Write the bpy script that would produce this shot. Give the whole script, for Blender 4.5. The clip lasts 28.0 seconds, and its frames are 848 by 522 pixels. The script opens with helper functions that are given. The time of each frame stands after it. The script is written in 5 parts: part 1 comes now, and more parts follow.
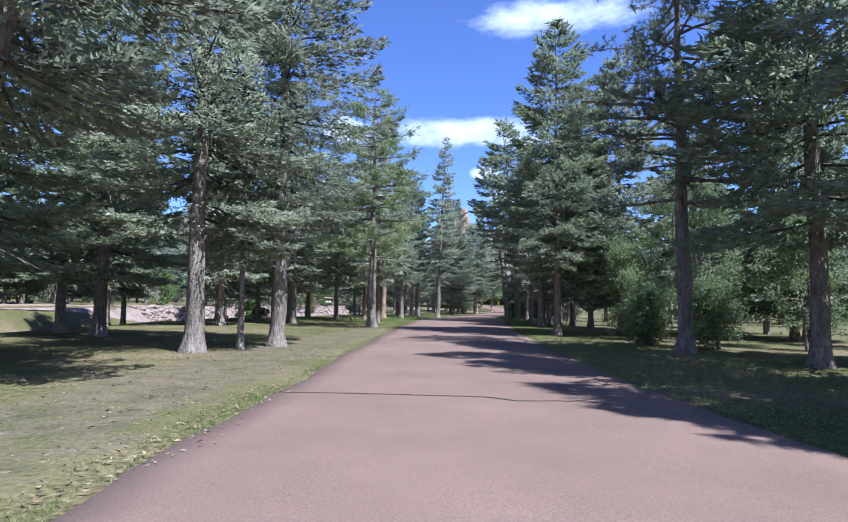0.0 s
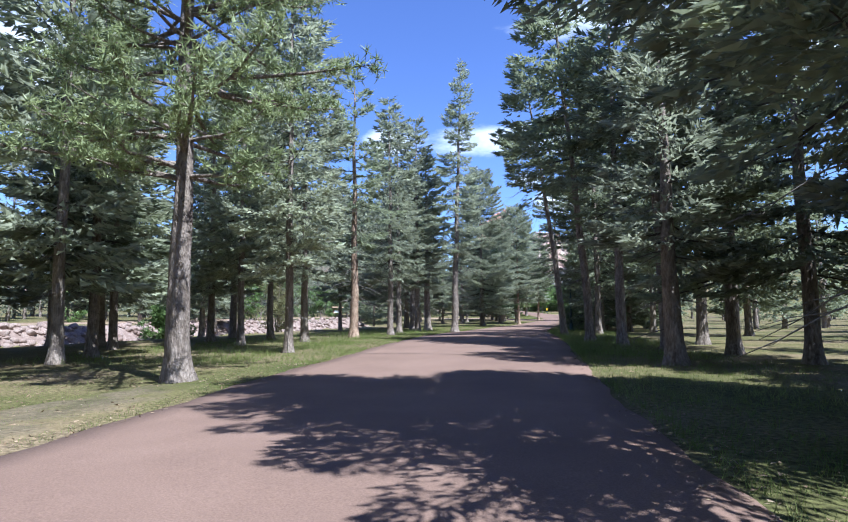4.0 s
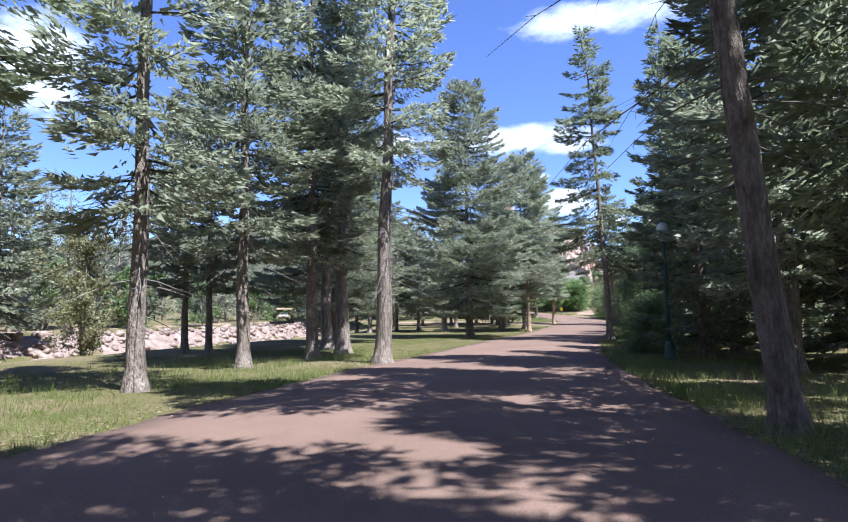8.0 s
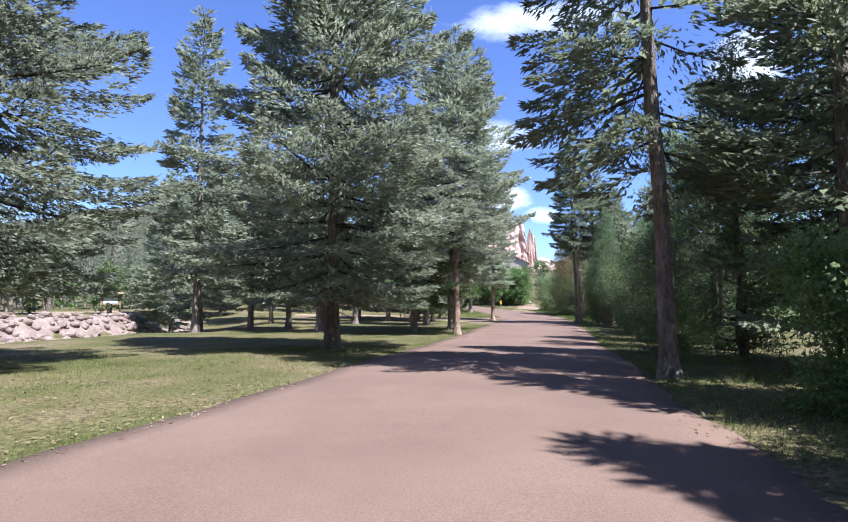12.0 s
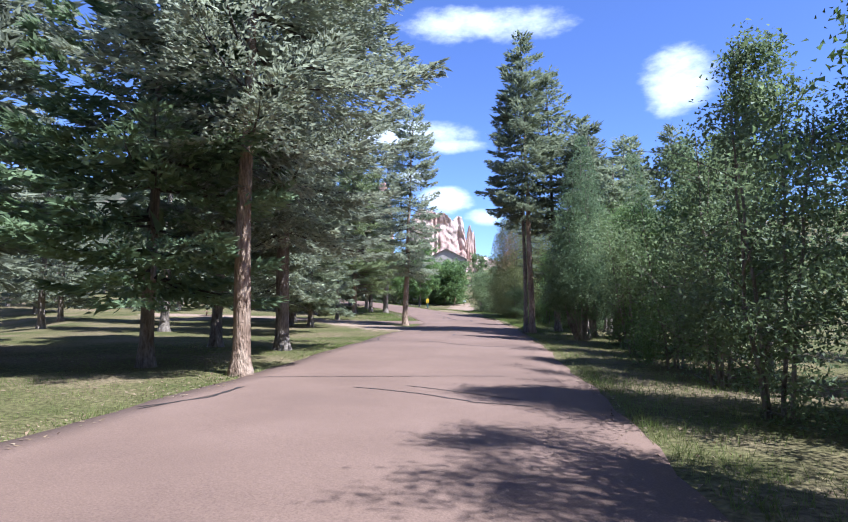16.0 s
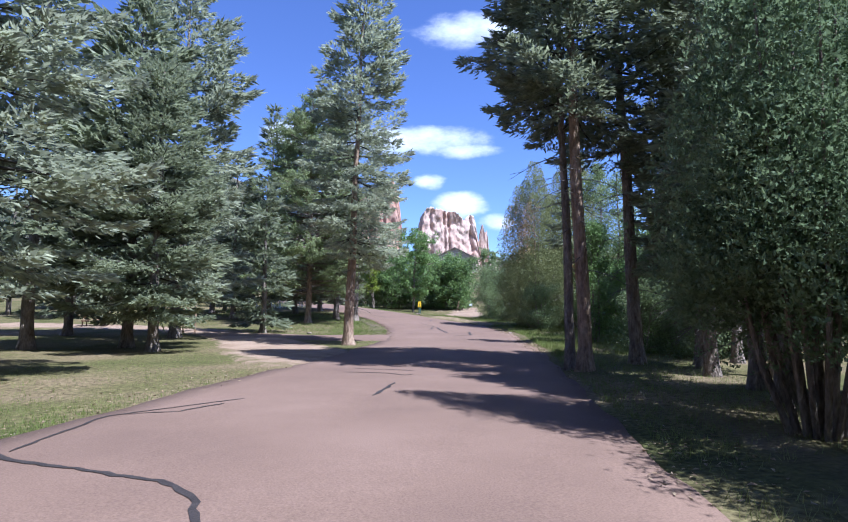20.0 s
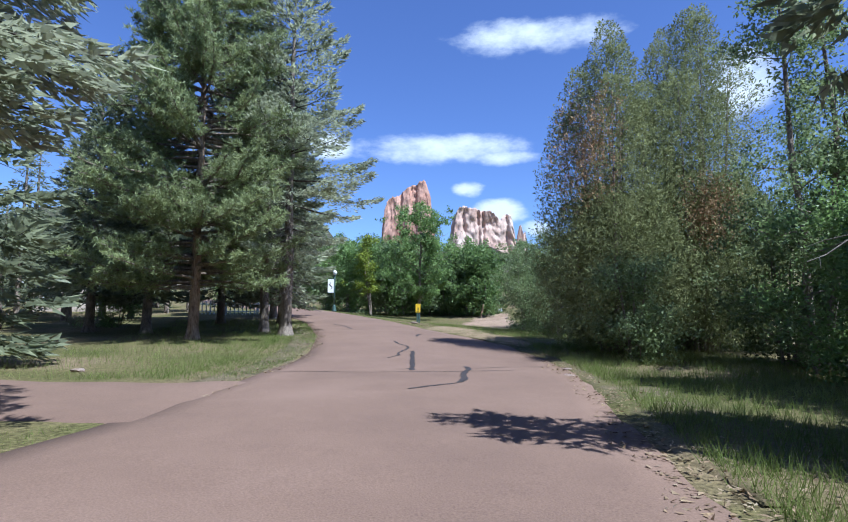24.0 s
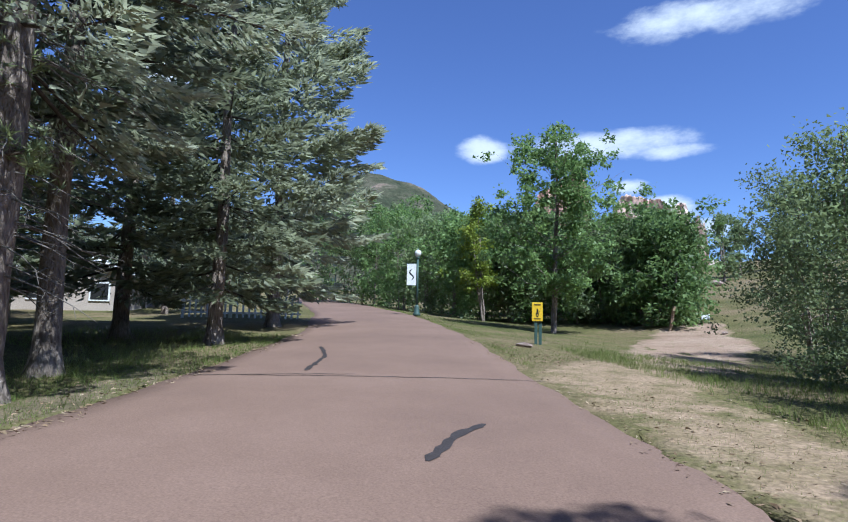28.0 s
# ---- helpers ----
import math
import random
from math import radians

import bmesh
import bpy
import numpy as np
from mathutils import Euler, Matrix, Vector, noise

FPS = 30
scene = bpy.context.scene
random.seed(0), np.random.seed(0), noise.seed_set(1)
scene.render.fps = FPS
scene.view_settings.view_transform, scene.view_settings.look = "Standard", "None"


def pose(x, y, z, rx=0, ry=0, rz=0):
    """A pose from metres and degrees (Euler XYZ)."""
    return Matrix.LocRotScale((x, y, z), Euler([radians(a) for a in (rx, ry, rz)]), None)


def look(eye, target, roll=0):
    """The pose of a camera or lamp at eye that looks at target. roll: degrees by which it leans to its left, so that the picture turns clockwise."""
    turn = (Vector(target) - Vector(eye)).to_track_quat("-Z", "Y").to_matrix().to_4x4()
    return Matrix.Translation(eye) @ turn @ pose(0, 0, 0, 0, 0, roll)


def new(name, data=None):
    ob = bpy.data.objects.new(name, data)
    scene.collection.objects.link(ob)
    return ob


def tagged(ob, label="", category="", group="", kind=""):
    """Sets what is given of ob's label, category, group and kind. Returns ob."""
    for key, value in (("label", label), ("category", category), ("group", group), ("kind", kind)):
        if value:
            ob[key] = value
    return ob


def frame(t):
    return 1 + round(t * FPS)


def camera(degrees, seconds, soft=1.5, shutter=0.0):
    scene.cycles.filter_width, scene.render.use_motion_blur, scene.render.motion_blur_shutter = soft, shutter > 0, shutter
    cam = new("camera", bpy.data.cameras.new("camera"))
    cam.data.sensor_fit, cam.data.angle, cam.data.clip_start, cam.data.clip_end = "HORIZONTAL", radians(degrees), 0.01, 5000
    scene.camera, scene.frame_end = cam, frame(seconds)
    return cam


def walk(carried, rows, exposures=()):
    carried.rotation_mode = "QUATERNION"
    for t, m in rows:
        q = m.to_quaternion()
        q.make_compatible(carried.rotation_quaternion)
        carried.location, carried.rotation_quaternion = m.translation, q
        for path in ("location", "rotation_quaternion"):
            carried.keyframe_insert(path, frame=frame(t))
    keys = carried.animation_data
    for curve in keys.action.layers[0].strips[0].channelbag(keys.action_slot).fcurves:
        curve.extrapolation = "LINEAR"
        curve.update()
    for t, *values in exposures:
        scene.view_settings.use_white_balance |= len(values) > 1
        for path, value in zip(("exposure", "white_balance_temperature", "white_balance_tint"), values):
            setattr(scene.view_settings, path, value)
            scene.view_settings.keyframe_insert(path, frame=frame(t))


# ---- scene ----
cam = camera(73.0, 28.0, soft=1.15)
# seconds, x, y, z of the eye, yaw, pitch, roll
ROWS = [
    (0, 0.00, 0.00, 1.43, -0.00, 4.57, -0.66),
    (0.5, 0.23, 2.92, 1.39, -0.33, 4.63, -0.51),
    (1, 0.52, 5.85, 1.36, -0.07, 4.51, -0.32),
    (1.5, 0.93, 8.86, 1.37, 0.15, 4.98, 0.15),
    (2, 1.37, 11.77, 1.36, 1.07, 5.04, 0.23),
    (2.5, 1.86, 14.75, 1.36, 2.11, 5.40, 0.31),
    (3, 2.21, 17.77, 1.39, 3.76, 5.41, 0.28),
    (3.5, 2.61, 20.78, 1.41, 4.24, 5.37, 0.55),
    (5.5, 3.88, 36.28, 1.52, 6.27, 6.06, 1.03),
    (6, 4.14, 39.47, 1.54, 6.69, 5.59, 1.35),
    (6.5, 4.37, 42.79, 1.57, 6.78, 5.86, 1.33),
    (7, 4.52, 45.98, 1.59, 6.48, 5.55, 1.23),
    (7.5, 4.65, 48.93, 1.61, 6.16, 5.57, 0.96),
    (8, 4.87, 51.82, 1.61, 5.16, 5.65, 1.17),
    (8.5, 4.98, 54.53, 1.59, 4.86, 5.51, 0.58),
    (9, 5.20, 57.45, 1.60, 3.86, 5.55, 0.82),
    (9.5, 5.31, 59.91, 1.57, 3.29, 5.29, 0.86),
    (10, 5.59, 62.81, 1.58, 2.13, 5.18, 0.94),
    (10.5, 5.89, 65.53, 1.56, 1.46, 4.84, 0.92),
    (11, 6.26, 68.25, 1.53, 0.41, 5.24, 0.43),
    (11.5, 6.72, 70.80, 1.52, -0.36, 4.97, 0.25),
    (12, 7.22, 73.66, 1.50, -1.19, 4.88, 0.16),
    (12.5, 7.81, 76.33, 1.49, -2.10, 4.96, 0.11),
    (14.5, 10.00, 85.09, 1.54, -5.45, 5.04, -0.30),
    (15, 10.68, 87.59, 1.54, -5.75, 4.75, -0.46),
    (15.5, 11.30, 89.98, 1.54, -6.59, 4.95, -0.67),
    (16, 11.88, 92.18, 1.53, -7.10, 4.86, -0.40),
    (16.5, 12.48, 94.27, 1.51, -7.59, 4.86, -0.32),
    (17, 13.13, 96.37, 1.50, -7.01, 5.24, -0.15),
    (17.5, 13.70, 98.44, 1.50, -7.35, 5.52, 0.05),
    (18, 14.23, 100.42, 1.50, -7.22, 5.80, -0.01),
    (18.5, 14.78, 102.44, 1.55, -7.04, 5.86, 0.04),
    (19, 15.35, 104.76, 1.58, -6.95, 5.55, -0.03),
    (19.5, 15.93, 107.05, 1.61, -5.92, 5.32, -0.10),
    (20, 16.48, 109.44, 1.64, -5.59, 5.37, -0.22),
    (20.5, 17.07, 111.96, 1.65, -5.09, 5.60, -0.15),
    (21, 17.66, 114.50, 1.67, -4.06, 4.98, 0.00),
    (21.5, 18.24, 116.99, 1.68, -3.88, 5.17, 0.27),
    (23.5, 20.53, 126.08, 1.67, -1.79, 6.24, 0.04),
    (24, 20.94, 128.70, 1.73, -1.66, 6.14, -0.18),
    (24.5, 21.36, 131.38, 1.78, -0.84, 6.31, -0.38),
    (25, 21.72, 134.03, 1.81, 0.22, 6.50, -0.70),
    (25.5, 22.00, 136.65, 1.85, 1.34, 6.33, -0.66),
    (26, 22.14, 139.25, 1.86, 2.62, 6.57, -1.06),
    (26.5, 22.25, 141.98, 1.92, 4.84, 6.55, -1.39),
    (27, 22.32, 144.44, 1.98, 7.69, 6.42, -1.75),
    (27.5, 22.43, 146.70, 2.09, 10.09, 6.26, -1.84),
    (28, 22.45, 149.19, 2.25, 13.75, 6.24, -1.31),
]
walk(cam, [(t, pose(x, y, z, 90 + pitch, roll, yaw)) for t, x, y, z, yaw, pitch, roll in ROWS],
     exposures=[(0.0, 1.14, 5020, 11), (3.0, 1.2, 5080, 9), (5.0, 1.33, 5230, 10), (7.0, 1.38, 5380, 11), (9.5, 1.5, 5450, 11), (11.0, 1.44, 5560, 12), (12.0, 1.32, 5400, 12), (15.0, 1.32, 5250, 12), (16.0, 1.26, 5170, 12), (17.0, 1.08, 5060, 13), (18.5, 1.04, 5060, 13), (21.5, 1.14, 5080, 13), (24.0, 0.82, 5120, 6), (28.0, 0.66, 5150, 6)])

# ---- sky and sun ----
SUN_AZ, SUN_EL = radians(131), radians(56)      # clockwise from +y
world = bpy.data.worlds.new("sky")
scene.world = world
world.use_nodes = True
wn, wl = world.node_tree.nodes, world.node_tree.links
wn.clear()
sky = wn.new("ShaderNodeTexSky")
sky.sky_type = 'NISHITA'
sky.sun_disc = False
sky.sun_elevation, sky.sun_rotation = SUN_EL, SUN_AZ
sky.altitude, sky.air_density, sky.dust_density, sky.ozone_density = 1900, 1.2, 0.0, 4.5
geo = wn.new("ShaderNodeTexCoord")


def wmath(op, a, b=None):
    n = wn.new("ShaderNodeMath")
    n.operation = op
    for i, v in enumerate((a, b)):
        if v is None:
            continue
        if isinstance(v, (int, float)):
            n.inputs[i].default_value = v
        else:
            wl.new(v, n.inputs[i])
    return n.outputs[0]


sep = wn.new("ShaderNodeSeparateXYZ")
wl.new(geo.outputs["Generated"], sep.inputs[0])
# azimuth (clockwise from +y) and elevation of the view, in degrees
az = wmath('MULTIPLY', wmath('ARCTAN2', sep.outputs[0], sep.outputs[1]), 57.2958)
el = wmath('MULTIPLY', wmath('ARCSINE', sep.outputs[2]), 57.2958)
fluff = wn.new("ShaderNodeTexNoise")
fluff.inputs["Scale"].default_value = 11
fluff.inputs["Detail"].default_value = 9
fluff.inputs["Roughness"].default_value = 0.62
squash = wn.new("ShaderNodeMapping")
squash.inputs["Scale"].default_value = (1, 1, 2.2)
wl.new(geo.outputs["Generated"], squash.inputs[0])
wl.new(squash.outputs[0], fluff.inputs["Vector"])
wob = wmath('MULTIPLY', wmath('SUBTRACT', fluff.outputs["Fac"], 0.5), 6.0)


def cloud(a0, e0, wa, we, soft):
    """One fair-weather cloud: a ragged oval round azimuth a0 and elevation e0."""
    da = wmath('DIVIDE', wmath('SUBTRACT', az, a0), wa)
    de = wmath('DIVIDE', wmath('SUBTRACT', el, e0), we)
    d = wmath('ADD', wmath('ADD', wmath('MULTIPLY', da, da), wmath('MULTIPLY', de, de)), wob)
    r = wn.new("ShaderNodeMapRange")
    r.interpolation_type = 'SMOOTHSTEP'
    r.inputs["From Min"].default_value, r.inputs["From Max"].default_value = 1.0 + 1.7 * soft, 1.0 - 1.7 * soft
    wl.new(d, r.inputs["Value"])
    return r.outputs[0]


CLOUDS = None
for spec in ((3.9, 17.1, 6.6, 1.05, .9), (9.5, 16.2, 3.0, .6, .9), (6.1, 13.3, 1.3, .65, .7), (9.3, 10.9, 1.9, 1.0, .8), (13.0, 9.2, 1.5, .6, .8), (-8.2, 17.2, 1.9, .9, .9),
             (12.6, 27.0, 6.0, 1.2, .9), (31.5, 20.6, 2.6, 2.2, .9), (-39.5, 21.2, 3.2, 3.0, .8), (-62, 33, 8, 4, .9),
             (75, 38, 9, 4, .9), (-95, 30, 11, 4, .9), (150, 35, 12, 5, .9), (-150, 26, 10, 4, .9)):
    c = cloud(*spec)
    CLOUDS = c if CLOUDS is None else wmath('MAXIMUM', CLOUDS, c)
mixc = wn.new("ShaderNodeMix")
mixc.data_type = 'RGBA'
wl.new(CLOUDS, mixc.inputs[0])
deep = wn.new("ShaderNodeHueSaturation")
deep.inputs["Hue"].default_value, deep.inputs["Saturation"].default_value = 0.517, 1.02
wl.new(sky.outputs[0], deep.inputs["Color"])
wl.new(deep.outputs[0], mixc.inputs[6])
mixc.inputs[7].default_value = (6.6, 6.7, 6.9, 1)
bg = wn.new("ShaderNodeBackground")
bg.inputs["Strength"].default_value = 0.09
wl.new(mixc.outputs[2], bg.inputs["Color"])
wo = wn.new("ShaderNodeOutputWorld")
wl.new(bg.outputs[0], wo.inputs[0])
sun = new("sun", bpy.data.lights.new("sun", 'SUN'))
sun.data.energy, sun.data.angle, sun.data.color = 5.0, radians(0.55), (1.0, 0.955, 0.88)
sdir = Vector((math.sin(SUN_AZ) * math.cos(SUN_EL), math.cos(SUN_AZ) * math.cos(SUN_EL), math.sin(SUN_EL)))
sun.matrix_world = look(sdir * 100, (0, 0, 0))


# ---- materials ----
def material(name, stops, scale=4.0, rough=0.8, fine=40.0, bump=0.3, detail=6.0, spec=0.3, vary=0.0, dist=0.02, translucent=0.0, stretch=(1, 1, 1), coords="Object", fade=None, grain=.28):
    """Noise-mottled surface: colours from stops over a broad noise, shaded by a fine one, with relief from both."""
    m = bpy.data.materials.new(name)
    m.use_nodes = True
    n, l = m.node_tree.nodes, m.node_tree.links
    p = n["Principled BSDF"]
    tc = n.new("ShaderNodeTexCoord")
    mp = n.new("ShaderNodeMapping")
    mp.inputs["Scale"].default_value = stretch
    l.new(tc.outputs[coords], mp.inputs[0])
    a = n.new("ShaderNodeTexNoise")
    a.inputs["Scale"].default_value, a.inputs["Detail"].default_value, a.inputs["Roughness"].default_value = scale, detail, 0.65
    b = n.new("ShaderNodeTexNoise")
    b.inputs["Scale"].default_value, b.inputs["Detail"].default_value = fine, 4
    l.new(mp.outputs[0], a.inputs[0])
    l.new(mp.outputs[0], b.inputs[0])
    r = n.new("ShaderNodeValToRGB")
    e = r.color_ramp.elements
    while len(e) < len(stops):
        e.new(0.5)
    for i, (pos, col) in enumerate(stops):
        e[i].position, e[i].color = pos, (*col, 1)
    l.new(a.outputs["Fac"], r.inputs[0])
    hs = n.new("ShaderNodeHueSaturation")
    mr = n.new("ShaderNodeMapRange")
    mr.inputs["From Min"].default_value, mr.inputs["From Max"].default_value = 0.3, 0.7
    mr.inputs["To Min"].default_value, mr.inputs["To Max"].default_value = 1 - grain, 1 + grain
    l.new(b.outputs["Fac"], mr.inputs[0])
    colour = r.outputs[0]
    if fade:
        # the rim of a patch gives way raggedly to the soil round it
        at = n.new("ShaderNodeAttribute")
        at.attribute_name = "inside"
        c = n.new("ShaderNodeTexNoise")
        c.inputs["Scale"].default_value, c.inputs["Detail"].default_value, c.inputs["Roughness"].default_value = 1.4, 7, 0.7
        l.new(mp.outputs[0], c.inputs[0])
        ma = n.new("ShaderNodeMath")
        ma.operation = 'MULTIPLY_ADD'
        l.new(c.outputs["Fac"], ma.inputs[0])
        ma.inputs[1].default_value = 2.4
        l.new(at.outputs["Fac"], ma.inputs[2])
        mk = n.new("ShaderNodeMapRange")
        mk.inputs["From Min"].default_value, mk.inputs["From Max"].default_value = 1.55, 1.95
        l.new(ma.outputs[0], mk.inputs[0])
        d = n.new("ShaderNodeTexNoise")
        d.inputs["Scale"].default_value, d.inputs["Detail"].default_value, d.inputs["Roughness"].default_value = 0.22, 9, 0.65
        l.new(mp.outputs[0], d.inputs[0])
        r2 = n.new("ShaderNodeValToRGB")
        e2 = r2.color_ramp.elements
        while len(e2) < len(fade):
            e2.new(0.5)
        for i, (pos, col) in enumerate(fade):
            e2[i].position, e2[i].color = pos, (*col, 1)
        l.new(d.outputs["Fac"], r2.inputs[0])
        mc = n.new("ShaderNodeMix")
        mc.data_type = 'RGBA'
        l.new(mk.outputs[0], mc.inputs[0])
        l.new(r2.outputs[0], mc.inputs[6])
        l.new(r.outputs[0], mc.inputs[7])
        colour = mc.outputs[2]
    l.new(colour, hs.inputs["Color"])
    if vary:
        oi = n.new("ShaderNodeObjectInfo")
        gi = n.new("ShaderNodeNewGeometry")
        ad = n.new("ShaderNodeMath")
        ad.operation = 'ADD'
        l.new(oi.outputs["Random"], ad.inputs[0])
        l.new(gi.outputs["Random Per Island"], ad.inputs[1])
        mv = n.new("ShaderNodeMapRange")
        mv.inputs["From Max"].default_value = 2.0
        mv.inputs["To Min"].default_value, mv.inputs["To Max"].default_value = 1 - vary, 1 + vary
        l.new(ad.outputs[0], mv.inputs[0])
        mu = n.new("ShaderNodeMath")
        mu.operation = 'MULTIPLY'
        l.new(mv.outputs[0], mu.inputs[0])
        l.new(mr.outputs[0], mu.inputs[1])
        l.new(mu.outputs[0], hs.inputs["Value"])
    else:
        l.new(mr.outputs[0], hs.inputs["Value"])
    l.new(hs.outputs[0], p.inputs["Base Color"])
    p.inputs["Roughness"].default_value = rough
    p.inputs["Specular IOR Level"].default_value = spec
    if bump:
        ad = n.new("ShaderNodeMath")
        ad.operation = 'ADD'
        l.new(a.outputs["Fac"], ad.inputs[0])
        l.new(b.outputs["Fac"], ad.inputs[1])
        bp = n.new("ShaderNodeBump")
        bp.inputs["Strength"].default_value, bp.inputs["Distance"].default_value = bump, dist
        l.new(ad.outputs[0], bp.inputs["Height"])
        l.new(bp.outputs[0], p.inputs["Normal"])
    if translucent:
        t = n.new("ShaderNodeBsdfTranslucent")
        l.new(hs.outputs[0], t.inputs[0])
        mx = n.new("ShaderNodeMixShader")
        mx.inputs[0].default_value = translucent
        l.new(p.outputs[0], mx.inputs[1])
        l.new(t.outputs[0], mx.inputs[2])
        l.new(mx.outputs[0], n["Material Output"].inputs[0])
    return m


def plain(name, col, rough=0.6, metal=0.0):
    return material(name, [(0.35, tuple(c * 0.9 for c in col)), (0.65, col)], 3, rough, 60, 0.05)


ASPHALT = material("reddish_asphalt", [(0.25, (0.148, 0.095, 0.071)), (0.5, (0.184, 0.118, 0.086)), (0.72, (0.215, 0.140, 0.104))], 0.35, 0.9, 55, 0.4, 9, 0.25, dist=.012, grain=.2)
TAR = material("crack_sealant", [(0.3, (0.032, 0.025, 0.023)), (0.7, (0.055, 0.044, 0.040))], 6, 0.7, 60, 0.2)
SOIL = [(0.24, (0.050, 0.054, 0.020)), (0.38, (0.086, 0.085, 0.030)), (0.49, (0.122, 0.106, 0.045)), (0.6, (0.168, 0.128, 0.070)), (0.74, (0.200, 0.146, 0.094))]
EARTH = material("meadow_soil", SOIL, 0.22, 0.95, 13, 0.9, 9, 0.1, dist=.06, grain=.5)
DIRT = material("pink_dirt", [(0.25, (0.205, 0.135, 0.090)), (0.5, (0.285, 0.200, 0.138)), (0.75, (0.345, 0.255, 0.182))], 0.9, 0.95, 22, 0.6, 8, 0.1, dist=.03, fade=SOIL)
LITTER = material("needle_litter", [(0.28, (0.055, 0.057, 0.023)), (0.42, (0.104, 0.086, 0.050)), (0.55, (0.149, 0.117, 0.073)), (0.7, (0.076, 0.073, 0.034))], 1.1, 0.95, 16, 0.8, 8, 0.1, dist=.03, fade=SOIL)
STRAW = material("straw_gravel", [(0.28, (0.140, 0.110, 0.054)), (0.45, (0.235, 0.172, 0.104)), (0.6, (0.290, 0.208, 0.136)), (0.75, (0.165, 0.132, 0.064))], 1.6, 0.95, 18, 0.8, 9, 0.1, dist=.03, fade=SOIL)
BARK = material("grey_brown_bark", [(0.3, (0.100, 0.075, 0.060)), (0.5, (0.235, 0.190, 0.152)), (0.72, (0.360, 0.300, 0.250))], 7.0, 0.95, 26, 1.0, 8, 0.1, dist=.07, stretch=(1, 1, 0.34))
BARK_PINE = material("orange_brown_bark", [(0.3, (0.110, 0.068, 0.046)), (0.5, (0.330, 0.228, 0.158)), (0.72, (0.480, 0.365, 0.268))], 6.0, 0.95, 22, 1.0, 8, 0.1, dist=.08, stretch=(1, 1, 0.32))
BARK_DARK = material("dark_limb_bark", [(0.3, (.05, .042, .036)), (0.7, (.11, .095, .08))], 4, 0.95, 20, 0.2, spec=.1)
TWIG = material("dry_twig", [(0.3, (.11, .095, .08)), (0.7, (.21, .185, .16))], 3, 0.9, 20, 0.2, spec=.15)
SPRUCE = material("blue_grey_needles", [(0.3, (0.208, 0.222, 0.150)), (0.7, (0.398, 0.416, 0.280))], 1.3, 0.5, 5, 0, 3, 0.3, vary=.5, translucent=.5)
FIR = material("dark_green_needles", [(0.3, (0.172, 0.192, 0.116)), (0.7, (0.310, 0.335, 0.200))], 1.3, 0.5, 5, 0, 3, 0.3, vary=.42, translucent=.5)
PINE = material("yellow_green_needles", [(0.3, (0.175, 0.212, 0.092)), (0.7, (0.335, 0.375, 0.165))], 1.3, 0.5, 5, 0, 3, 0.35, vary=.3, translucent=.35)
LEAF = material("green_leaves", [(0.3, (0.114, 0.185, 0.054)), (0.7, (0.245, 0.335, 0.112))], 1.2, 0.5, 5, 0, 3, 0.35, vary=.4, translucent=.5)
LEAF_DARK = material("olive_leaves", [(0.3, (.135, .178, .076)), (0.7, (.270, .325, .146))], 1.2, 0.5, 5, 0, 3, 0.3, vary=.4, translucent=.5)
JUNIPER = material("olive_scale_leaves", [(0.3, (0.165, 0.180, 0.078)), (0.7, (0.325, 0.340, 0.152))], 1.0, 0.8, 5, 0, 4, 0.15, vary=.25, translucent=.4)
JUNIPER_GREEN = material("green_scale_leaves", [(0.3, (0.125, 0.175, 0.085)), (0.7, (0.265, 0.335, 0.175))], 1.0, 0.8, 5, 0, 4, 0.15, vary=.22, translucent=.4)
LEAF_YELLOW = material("lime_leaves", [(0.3, (.14, .19, .02)), (0.7, (.26, .30, .04))], 1.2, 0.5, 5, 0, 3, 0.3, vary=.3, translucent=.3)
LEAF_OLIVE = material("straw_green_leaves", [(0.3, (.170, .165, .070)), (0.7, (.300, .280, .140))], 1.2, 0.5, 5, 0, 3, 0.3, vary=.4, translucent=.45)
LEAF_RUST = material("rust_leaves", [(0.3, (0.250, 0.155, 0.080)), (0.7, (0.460, 0.310, 0.165))], 1.2, 0.7, 5, 0, 3, 0.2, vary=.3, translucent=.2)
GRASS = material("grass_blades", [(0.3, (0.105, 0.150, 0.034)), (0.5, (0.185, 0.225, 0.060)), (0.66, (0.255, 0.256, 0.100))], 0.25, 0.7, 3, 0, 5, 0.2, vary=.35, translucent=.45)
DRY_LEAF = material("dry_leaves", [(0.3, (0.150, 0.095, 0.052)), (0.5, (0.270, 0.190, 0.115)), (0.7, (0.400, 0.320, 0.215))], 3.0, 0.8, 20, 0, 4, 0.2, vary=.5, translucent=.15)
ROCK = material("pink_sandstone", [(0.26, (0.345, 0.195, 0.145)), (0.40, (0.440, 0.290, 0.230)), (0.54, (0.510, 0.380, 0.315)), (0.70, (0.590, 0.495, 0.435))], 0.085, 0.95, 0.5, 0.8, 10, 0.1, dist=.5, stretch=(1.0, 1.0, 0.8))
